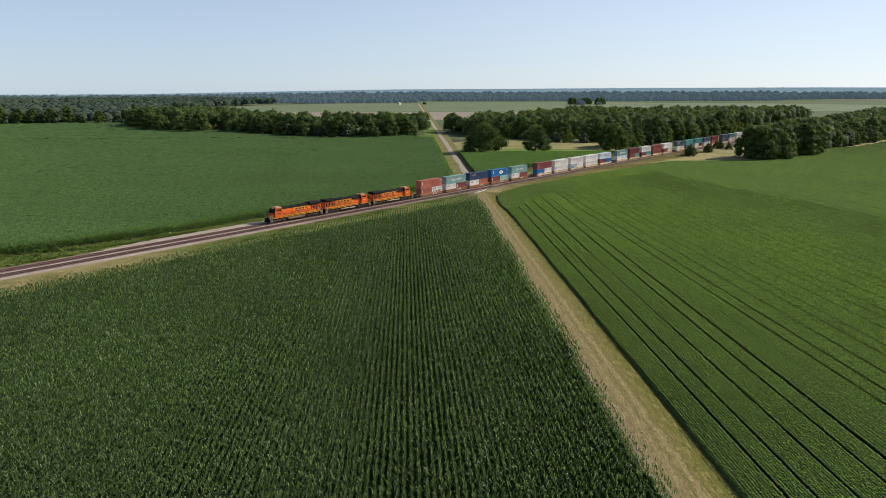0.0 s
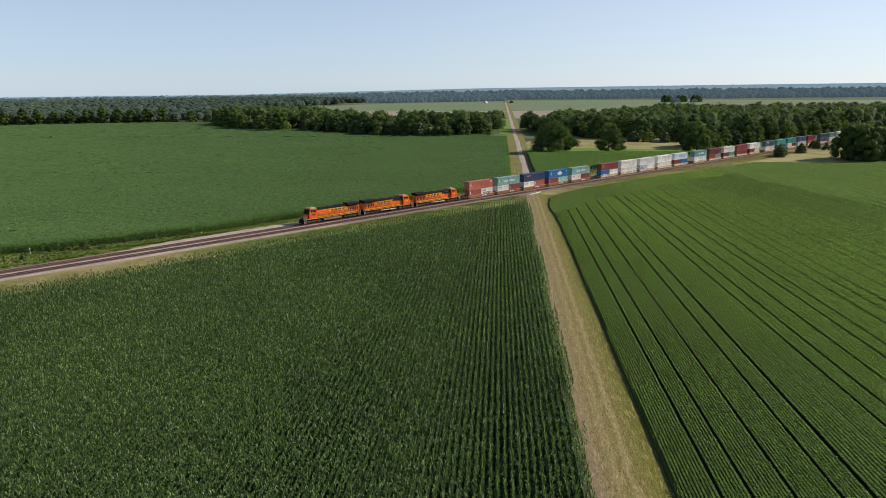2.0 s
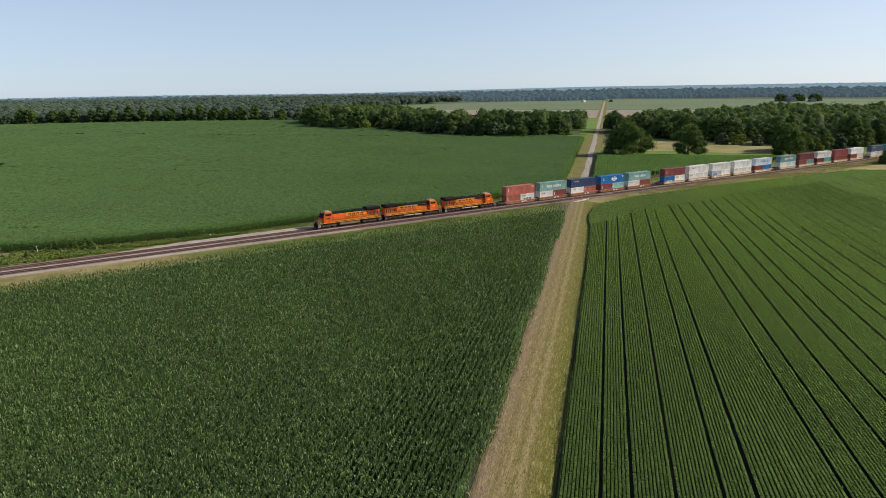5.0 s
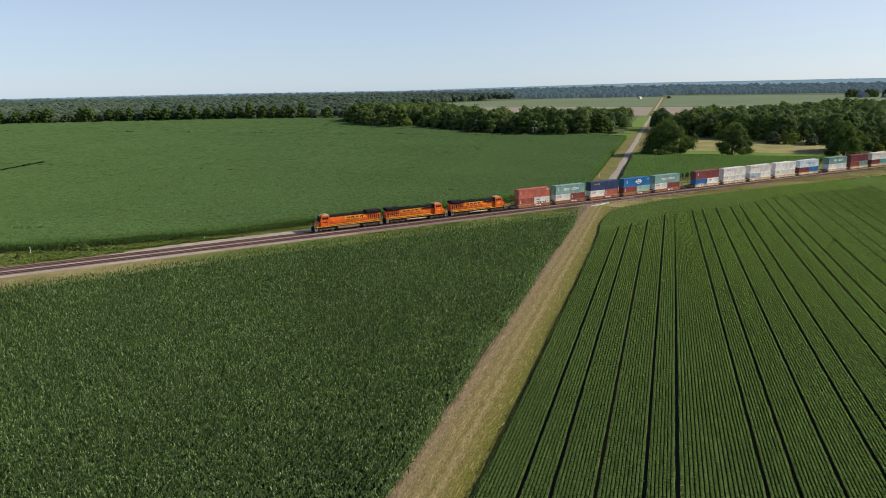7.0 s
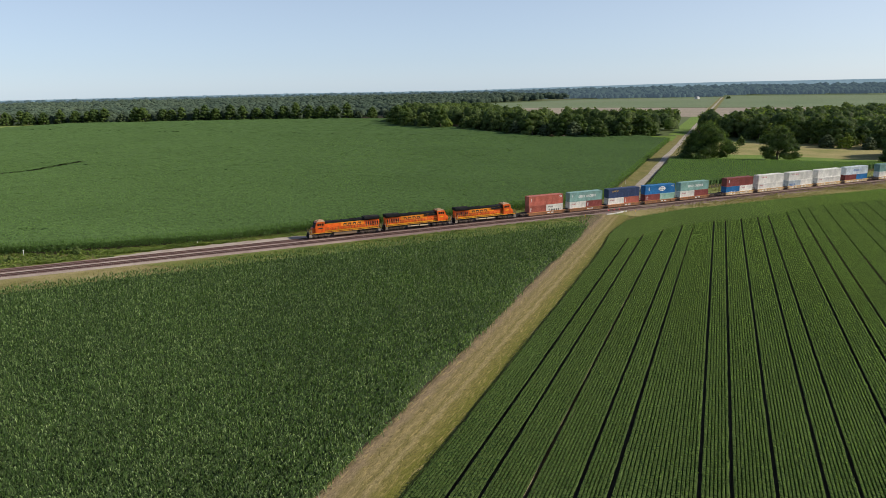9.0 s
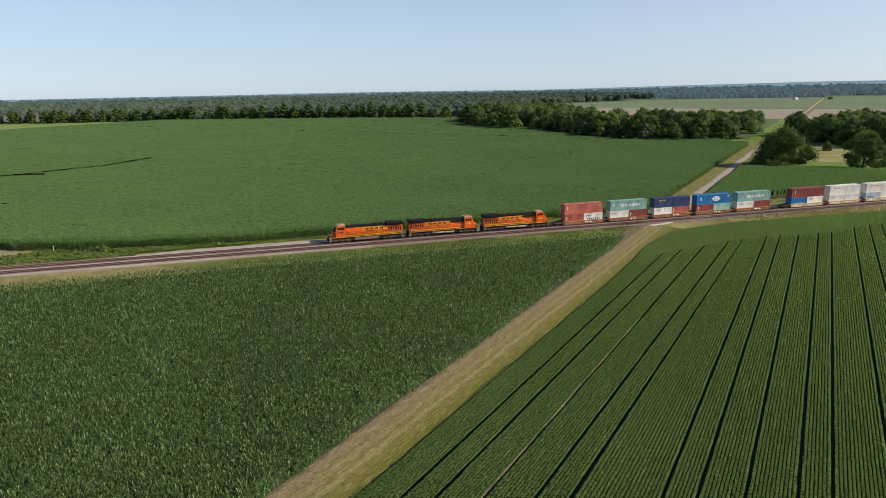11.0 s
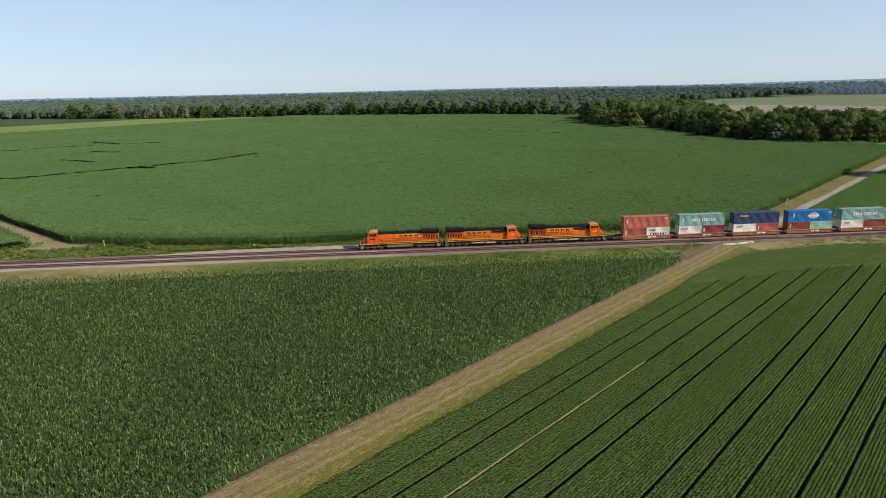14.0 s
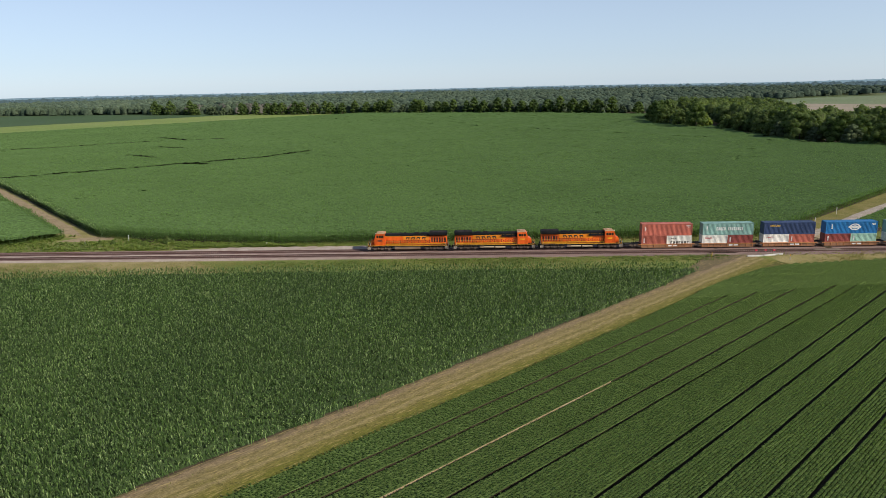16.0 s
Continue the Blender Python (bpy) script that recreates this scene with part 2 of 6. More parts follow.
TREE_B = leafy("broad_leaves", [(0.076, 0.110, 0.038), (0.096, 0.136, 0.046), (0.122, 0.166, 0.056)], 0.65, ((0.66, 0.72, 0.75), (1.36, 1.28, 1.12)), thin=0.30, scale=0.085, spec=0.06, grain=0.5, glow=(1.9, 2.0, 0.9))
TREE_C = leafy("bright_leaves", [(0.105, 0.154, 0.027), (0.154, 0.209, 0.040), (0.209, 0.253, 0.055)], 0.65, ((0.6, 0.66, 0.66), (1.5, 1.4, 1.2)), thin=0.3, scale=0.085, spec=0.06, grain=1.1)
TREE_D = leafy("grey_green_leaves", [(0.056, 0.080, 0.040), (0.068, 0.092, 0.046), (0.080, 0.104, 0.054)], 0.6, ((0.75, 0.8, 0.8), (1.25, 1.2, 1.15)), thin=0.15, scale=0.085, spec=0.06)
# the next two greens carry distance haze as a blue-grey cast
WOODS = leafy("far_wood_hazed_leaves", [(0.054, 0.078, 0.056), (0.066, 0.092, 0.064), (0.080, 0.106, 0.072)], 0.8, ((0.82, 0.86, 0.9), (1.15, 1.12, 1.05)), thin=0.0, spec=0.03, scale=0.012, grain=0.3, relief=0.4)
FAR_FRONT = leafy("far_front_hazed_leaves", [(0.048, 0.070, 0.046), (0.060, 0.085, 0.054), (0.074, 0.100, 0.062)], 0.8, ((0.82, 0.86, 0.9), (1.2, 1.16, 1.1)), thin=0.1, spec=0.03, scale=0.05, grain=0.35, relief=0.4)
BARE = leafy("bare_twigs", [(0.08, 0.078, 0.07), (0.105, 0.10, 0.09), (0.13, 0.12, 0.11)], 0.9, thin=0.0, spec=0.02)
GRASS = leafy("grass_blades", [(0.150, 0.155, 0.040), (0.230, 0.200, 0.075), (0.320, 0.265, 0.130)], 0.7, ((0.75, 0.9, 0.6), (1.2, 1.1, 1.2)), thin=0.4, scale=0.09)
WEEDS = leafy("weeds", [(0.110, 0.175, 0.030), (0.150, 0.215, 0.040), (0.210, 0.250, 0.060)], 0.6, thin=0.3, scale=0.09)
# the blue emission puts the distance haze into the horizon woods
k = Mat("distance_haze_glow", 1.0, 0.0, 0.0)
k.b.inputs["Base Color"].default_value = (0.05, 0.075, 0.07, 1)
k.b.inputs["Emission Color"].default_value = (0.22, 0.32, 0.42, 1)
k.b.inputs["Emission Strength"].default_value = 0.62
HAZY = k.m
# a fainter blue emission paints haze over the far trees
k = Mat("far_trees_haze_glow", 1.0, 0.0, 0.0)
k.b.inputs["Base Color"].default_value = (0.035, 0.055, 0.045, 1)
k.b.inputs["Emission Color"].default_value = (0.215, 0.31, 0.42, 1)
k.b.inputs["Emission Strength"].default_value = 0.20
HAZE_LINE = k.m
BARK = paint("bark", (0.10, 0.08, 0.06), 0.9)


# ---- building blocks ----
class Geo:
    """Vertices and faces of one mesh."""

    def __init__(self):
        self.v, self.f = [], []

    def add(self, verts, faces):
        n = len(self.v)
        self.v += [tuple(p) for p in verts]
        self.f += [tuple(i + n for i in f) for f in faces]
        return self

    def box(self, x0, x1, y0, y1, z0, z1):
        return self.add([(x0, y0, z0), (x1, y0, z0), (x1, y1, z0), (x0, y1, z0), (x0, y0, z1), (x1, y0, z1), (x1, y1, z1), (x0, y1, z1)],
                        [(0, 3, 2, 1), (4, 5, 6, 7), (0, 1, 5, 4), (1, 2, 6, 5), (2, 3, 7, 6), (3, 0, 4, 7)])

    def prism(self, prof, x0, x1):
        """A profile in y, z (counter-clockwise seen from +x), drawn out along x."""
        n = len(prof)
        v = [(x0, y, z) for y, z in prof] + [(x1, y, z) for y, z in prof]
        f = [(i, (i + 1) % n, n + (i + 1) % n, n + i) for i in range(n)]
        return self.add(v, [tuple(reversed(g)) for g in f] + [tuple(range(n)), tuple(range(2 * n - 1, n - 1, -1))])

    def slab(self, prof, y0, y1):
        """A profile in x, z, drawn out along y."""
        n = len(prof)
        v = [(x, y0, z) for x, z in prof] + [(x, y1, z) for x, z in prof]
        f = [(i, (i + 1) % n, n + (i + 1) % n, n + i) for i in range(n)]
        return self.add(v, f + [tuple(range(n - 1, -1, -1)), tuple(range(n, 2 * n))])

    def rod(self, a, b, r, n=6, r2=None):
        a, b = Vector(a), Vector(b)
        d = (b - a).normalized()
        s = d.orthogonal().normalized()
        t = d.cross(s)
        r2 = r if r2 is None else r2
        v = []
        for p, rr in ((a, r), (b, r2)):
            v += [p + rr * (math.cos(2 * math.pi * i / n) * s + math.sin(2 * math.pi * i / n) * t) for i in range(n)]
        f = [(i, (i + 1) % n, n + (i + 1) % n, n + i) for i in range(n)]
        return self.add(v, f + [tuple(range(n - 1, -1, -1)), tuple(range(n, 2 * n))])

    def mesh(self, name, material):
        me = bpy.data.meshes.new(name)
        me.from_pydata(self.v, [], self.f)
        me.materials.append(material)
        me.update()
        return me


def part(name, geo, material, parent=None, label=""):
    me = geo if isinstance(geo, bpy.types.Mesh) else geo.mesh(name, material)
    ob = new(name, me)
    ob.parent = parent
    return tagged(ob, label)


def thing(name, label, category, m=None, group="", kind=""):
    ob = tagged(new(name), label, category, group, kind)
    if m is not None:
        ob.matrix_world = m
    return ob


def bulk(name, verts, faces, material, smooth=False):
    """A mesh from arrays: verts n x 3, faces m x 3 or m x 4."""
    me = bpy.data.meshes.new(name)
    verts, faces = np.asarray(verts, dtype=np.float32), np.asarray(faces, dtype=np.int32)
    k = faces.shape[1]
    me.vertices.add(len(verts))
    me.vertices.foreach_set("co", verts.ravel())
    me.loops.add(faces.size)
    me.loops.foreach_set("vertex_index", faces.ravel())
    me.polygons.add(len(faces))
    me.polygons.foreach_set("loop_start", np.arange(0, faces.size, k, dtype=np.int32))
    me.polygons.foreach_set("loop_total", np.full(len(faces), k, dtype=np.int32))
    me.polygons.foreach_set("use_smooth", np.full(len(faces), smooth))
    me.materials.append(material)
    me.update(calc_edges=True)
    return me


TRK = pose(0, -0.75, 0, 0, 0, -1.23)      # the railway's own frame


def sheet(name, corners, z, material, label, category, kind="structure"):
    """A flat piece of ground with a low skirt, its corners in x, y."""
    n = len(corners)
    g = Geo().add([(x, y, z) for x, y in corners] + [(x, y, -0.05) for x, y in corners],
                  [tuple(range(n))] + [(i, n + i, n + (i + 1) % n, (i + 1) % n) for i in range(n)])
    return tagged(part(name, g, material), label, category, "", kind)


def pq(*pairs):
    return [land(p, q)[:2] for p, q in pairs]


# ---- ground ----
g = Geo().add([(0, -170, -0.02)], [])
n = 96
rings = [150, 400, 900, 1600, 1900, 2200, 2500, 2800, 3050, 3300]
for r in rings:
    for i in range(n):
        x, y = r * math.cos(2 * math.pi * i / n), r * math.sin(2 * math.pi * i / n) - 170
        g.v.append((x, y, -0.02 + float(rise(x, y))))
g.f += [(0, 1 + i, 1 + (i + 1) % n) for i in range(n)]
g.f += [(1 + j * n + i, 1 + (j + 1) * n + i, 1 + (j + 1) * n + (i + 1) % n, 1 + j * n + (i + 1) % n) for j in range(len(rings) - 1) for i in range(n)]
tagged(part("ground", g, LAND), "flat green farmland reaching to the horizon", "ground", "", "structure")

sheet("field_soil", [(-700, -700), (700, -700), (700, -9), (-700, -9)], 0.0, SOIL, "dark bare soil under the crops", "soil")
sheet("field_soil", [(-420, 5), (300, 5), (300, 640), (-60, 760), (-420, 470)], 0.0, SOIL, "dark bare soil under the corn beyond the track", "soil")
sheet("verge", [(-700, -26), (60, -26), (90, -23), (120, -22.5), (700, -34.5), (700, -16), (100, -6), (-700, -2)], 0.03, VERGE, "dry grass verge along the railway", "verge")
sheet("verge", [(-700, 2), (700, 2), (700, 15), (-50, 10), (-64, 15), (-86, 38), (-100, 36), (-110, 22), (-700, 22)], 0.034, GREEN_VERGE, "weedy green verge behind the railway", "verge")
sheet("verge", [(-22, -24), (60, -25), (98, -22), (96, -8.8), (-40, -8.8)], 0.038, GREEN_VERGE, "greener grass on the verge beside the crossing", "verge")
sheet("mown_track", pq((-400, 69.8), (-400, 78.2), (49.5, 78.2), (58, 92), (62, 62), (40, 67), (34, 69.8)), 0.05, STRIP, "mown grass farm track with dry tan wheel marks", "farm track")

# ---- farm road ----
sheet("road_verge", pq((79, 65.5), (1400, 66), (1400, 80), (79, 78.8)), 0.045, ROAD_GRASS, "olive grass shoulders of the farm road", "verge")
g = Geo()
ps = np.linspace(83.5, 1400, 90)
pts = []
for i, p in enumerate(ps):
    w = 0.25 * math.sin(p * 0.13) + 0.2 * math.sin(p * 0.047)
    for dq, z in ((-1.5, 0.05), (-0.75, 0.10), (0, 0.12), (0.75, 0.10), (1.5, 0.05)):
        pts.append(land(p, 73.0 + dq * (1 + 0.06 * math.sin(p * 0.31)) + w, z))
g.add(pts, [(5 * i + k, 5 * i + k + 1, 5 * i + k + 6, 5 * i + k + 5) for i in range(len(ps) - 1) for k in range(4)])
tagged(part("road", g, GRAVEL), "pale gravel farm road crossing the railway", "road", "", "structure")
sheet("road_apron", pq((80, 64), (101, 68.5), (101, 77.5), (80, 82)), 0.06, RUST_DIRT, "bare brown earth beside the crossing", "dirt")
sheet("meadow", pq((218, 78), (218, 190), (330, 195), (330, 100), (300, 79)), 0.05, MEADOW, "dry tan meadow in front of the woods", "meadow")
sheet("lawn", pq((216, 77.5), (216, 190), (231, 190), (250, 120), (250, 78)), 0.07, LAWN, "bright green grass under the oaks", "grass")
sheet("lawn", pq((330, 20), (330, 67), (372, 67), (372, 30)), 0.06, LAWN, "bright green grass beside the farm road", "grass")
sheet("lawn", pq((380, 60), (380, 71), (640, 71), (640, 60)), 0.06, LAWN, "green shoulder of the farm road", "grass")
sheet("stubble_field", pq((640, -330), (640, 68), (880, 68), (900, -330)), 0.08, STUBBLE, "distant tan stubble field", "field")
sheet("stubble_field", pq((640, 79), (640, 420), (880, 420), (880, 79)), 0.08, STUBBLE, "distant tan stubble field beyond the woods", "field")
sheet("crop_field", pq((890, -330), (890, 68), (1460, 68), (1330, -200), (1100, -330)), 0.10, FAR_CROP, "distant green crop field", "field")
sheet("crop_field", pq((890, 79), (890, 1700), (1700, 1700), (1560, 79)), 0.10, FAR_CROP, "distant green crop field beyond the woods", "field")
sheet("verge", pq((-51.2, -400), (-51.0, -98), (-53, -80), (-43.6, -62), (-43.4, -400)), 0.037, VERGE, "dry grass beside the field path", "verge")
sheet("dirt_path", pq((-48.9, -400), (-48.6, -98), (-50.5, -84), (-46.5, -74), (-45.2, -92), (-45.0, -400)), 0.045, RUST_DIRT, "bare dirt field path at the corner of the corn", "path")
sheet("bare_ground", [(-88, 16.0), (-83, 20.5), (-75, 21.5), (-72, 18), (-79, 15)], 0.05, RUST_DIRT, "bare earth patch where the field path ends", "dirt")
sheet("crop_field", pq((-500, -1150), (-500, -791), (640, -791), (640, -1150)), 0.11, DARK_CROP, "distant dark green crop before the woods", "field")
sheet("crop_field", pq((-80, -790), (-80, -629), (660, -640), (600, -790)), 0.09, PALE_CROP, "distant pale green crop strip", "field")
sheet("bare_ground", [(60, 668), (60, 682), (150, 660), (150, 648)], 0.3, MEADOW, "pale bare bank at the edge of the woods", "bank")

sheet("meadow", [(236, -20), (262, -42), (278, -60), (300, -74), (380, -74), (440, -96), (640, -124), (640, -20)], 0.05, MEADOW, "dry tan grass between railway and wood", "meadow")

# ---- railway ----
g = Geo().prism([(-8.6, -0.02), (-7.0, RAIL - 0.2), (2.3, RAIL - 0.2), (3.9, -0.02)], -900, 900)
tagged(part("ballast", g, BALLAST), "grey-brown crushed stone ballast bed", "ballast", "", "structure").matrix_world = TRK
g = Geo()
xs = np.linspace(-50, 8, 50)
row = []
for i, x in enumerate(xs):
    w = 1.9 * min(1, (i + 1) / 14, (50 - i) / 8) + 0.25 * math.sin(i * 1.7)
    row += [(x, 1.7, RAIL - 0.17), (x, 2.2 + 0.6 * w, RAIL - 0.13), (x, 2.4 + 1.6 * w, 0.05)]
g.add(row, [(3 * i + k, 3 * i + 3 + k, 3 * i + 4 + k, 3 * i + 1 + k) for i in range(49) for k in range(2)])
tagged(part("service_track", g, PALE_BALLAST), "pale crushed stone service track beside the rails", "gravel track", "", "structure").matrix_world = TRK
for x0, x1, stone in ((-900, -26, PALE_BALLAST), (-26, 12, MIXED_BALLAST), (12, 900, DUSTY_BALLAST)):
    g = Geo().add([(x0, -2.75, RAIL - 0.19), (x1, -2.75, RAIL - 0.19), (x1, -1.85, RAIL - 0.19), (x0, -1.85, RAIL - 0.19),
                   (x0, -2.75, RAIL - 0.25), (x1, -2.75, RAIL - 0.25), (x1, -1.85, RAIL - 0.25), (x0, -1.85, RAIL - 0.25)],
                  [(0, 1, 2, 3), (0, 4, 5, 1), (2, 6, 7, 3)])
    tagged(part("ballast_shoulder", g, stone), "crushed stone between the two tracks", "ballast", "", "structure").matrix_world = TRK
    g = Geo().add([(x0, -8.3, 0.035), (x1, -8.3, 0.035), (x1, -6.9, RAIL - 0.17), (x0, -6.9, RAIL - 0.17), (x0, -6.2, RAIL - 0.185), (x1, -6.2, RAIL - 0.185)],
                  [(0, 1, 2, 3), (3, 2, 5, 4)])
    tagged(part("ballast_shoulder", g, stone), "crushed stone shoulder along the free track", "ballast", "", "structure").matrix_world = TRK
RAIL_STEEL = paint("rail_steel", (0.13, 0.075, 0.06), 0.5, amount=0.3, metal=0.4)
SLEEPER = paint("sleeper_wood", (0.10, 0.06, 0.055), 0.9)
for y0, name in ((0.0, "track_bed"), (TRACK_2, "track_bed")):
    bed = tagged(thing(name, "railway track with rusty rails on dark wooden sleepers", "railway track", TRK), kind="structure")
    for s in (-1, 1):
        y = y0 + s * 0.755
        g = Geo().prism([(y - 0.075, RAIL - 0.17), (y + 0.075, RAIL - 0.17), (y + 0.02, RAIL - 0.13), (y + 0.036, RAIL), (y - 0.036, RAIL), (y - 0.02, RAIL - 0.13)], -900, 900)
        part("rail", g, RAIL_STEEL, bed, "rusty steel rail with a worn top")
    x = np.arange(-300, 620, 0.53)
    c = np.array([(-.115, -1.3, 0), (.115, -1.3, 0), (.115, 1.3, 0), (-.115, 1.3, 0), (-.115, -1.3, .09), (.115, -1.3, .09), (.115, 1.3, .09), (-.115, 1.3, .09)])
    v = c[None] + np.stack([x + rng.normal(0, 0.02, len(x)), np.full(len(x), y0) + rng.normal(0, 0.04, len(x)), np.full(len(x), RAIL - 0.24)], 1)[:, None]
    f = np.array([(4, 5, 6, 7), (0, 1, 5, 4), (1, 2, 6, 5), (2, 3, 7, 6), (3, 0, 4, 7)])
    f = (f[None] + 8 * np.arange(len(x))[:, None, None]).reshape(-1, 4)
    tagged(part("sleepers", bulk("sleepers", v.reshape(-1, 3), f, SLEEPER), None, bed), "dark weathered wooden sleepers", kind="stuff")

# ---- locomotives ----
ORANGE = paint("loco_orange", (0.74, 0.112, 0.008), 0.42, (0.16, 0.04, 0.012), 0.3)
YELLOW = paint("loco_yellow", (0.78, 0.36, 0.015), 0.4, (0.3, 0.14, 0.03), 0.25)
AMBER = paint("loco_amber", (0.78, 0.23, 0.010), 0.4, (0.3, 0.12, 0.03), 0.25)
BLACK = paint("loco_black", (0.008, 0.0085, 0.010), 0.7, (0.03, 0.027, 0.025), 0.25, spec=0.12)
GRIME = paint("grimy_running_gear", (0.022, 0.019, 0.018), 0.8, (0.09, 0.068, 0.05), 0.4, spec=0.15)
CAST = paint("dusty_castings", (0.15, 0.11, 0.085), 0.8, (0.05, 0.04, 0.03), 0.6, spec=0.15)
TANK = paint("dusty_tank", (0.25, 0.17, 0.11), 0.7, (0.13, 0.10, 0.07), 0.4)
PALE_TANK = paint("pale_air_tank", (0.46, 0.36, 0.24), 0.6, (0.2, 0.14, 0.09), 0.5)
# pale tone holds the brightness of sun falling on the cab top
ROOF_SUNLIT = paint("sunlit_cab_roof", (0.46, 0.28, 0.16), 0.6, (0.3, 0.2, 0.12), 0.4)
HANDRAIL = paint("handrail_paint", (0.50, 0.24, 0.04), 0.5)
STEP = paint("step_edge", (0.50, 0.42, 0.34), 0.6)
GRILLE = paint("radiator_grille", (0.07, 0.014, 0.01), 0.6)
SEAM = paint("door_seam", (0.09, 0.018, 0.008), 0.8, amount=0.2)
INK = paint("black_marking", (0.02, 0.02, 0.02), 0.6, amount=0.1)
WHITE_INK = paint("white_marking", (0.75, 0.75, 0.73), 0.6, amount=0.15)
k = Mat("dark_glass", 0.08, 0.0, 0.8)
k.b.inputs["Base Color"].default_value = (0.01, 0.012, 0.014, 1)
GLASS = k.m
k = Mat("lamp_lens", 0.15)
k.b.inputs["Base Color"].default_value = (0.8, 0.8, 0.75, 1)
LENS = k.m
WHEEL = paint("wheel_steel", (0.09, 0.07, 0.06), 0.5, metal=0.5)


def hood(y, z0, z1, cut=0.25):
    """The outline of a body y wide to each side, its upper corners cut off."""
    return [(-y, z0), (y, z0), (y, z1 - cut), (y - cut, z1), (-y + cut, z1), (-y, z1 - cut)]


def bogie(parent, x, wheels=(-1.85, 0, 1.85), r=0.53, mat=None, name="bogie"):
    b = part(name, Geo().box(x - 2.6, x + 2.6, -0.7, 0.7, 0.55, 0.95), mat or GRIME, parent, "grimy steel bogie")
    for s in (-1, 1):
        g = Geo()
        w = wheels[-1]
        g.slab([(x - w - 0.7, 0.62), (x - w - 0.35, 0.45), (x + w + 0.35, 0.45), (x + w + 0.7, 0.62), (x + w + 0.6, 0.92), (x + w * 0.5, 0.8),
                (x, 1.0), (x - w * 0.5, 0.8), (x - w - 0.6, 0.92)], min(s * 0.98, s * 1.16), max(s * 0.98, s * 1.16))
        for dx in wheels:
            g.box(x + dx - 0.22, x + dx + 0.22, min(s * 1.1, s * 1.3), max(s * 1.1, s * 1.3), 0.36, 0.72)
        for dx in (-w * 0.5, w * 0.5):
            g.rod((x + dx, s * 1.2, 0.5), (x + dx, s * 1.2, 1.05), 0.14, 8)
        part("side_frame", g, mat or CAST, b, "cast side frame with axle boxes")
    for dx in wheels:
        for s in (-1, 1):
            part("wheel", Geo().rod((x + dx, s * 0.72, r), (x + dx, s * 0.86, r), r, 20), WHEEL, b)
        part("axle", Geo().rod((x + dx, -0.75, r), (x + dx, 0.75, r), 0.09, 8), GRIME, b)
    return b


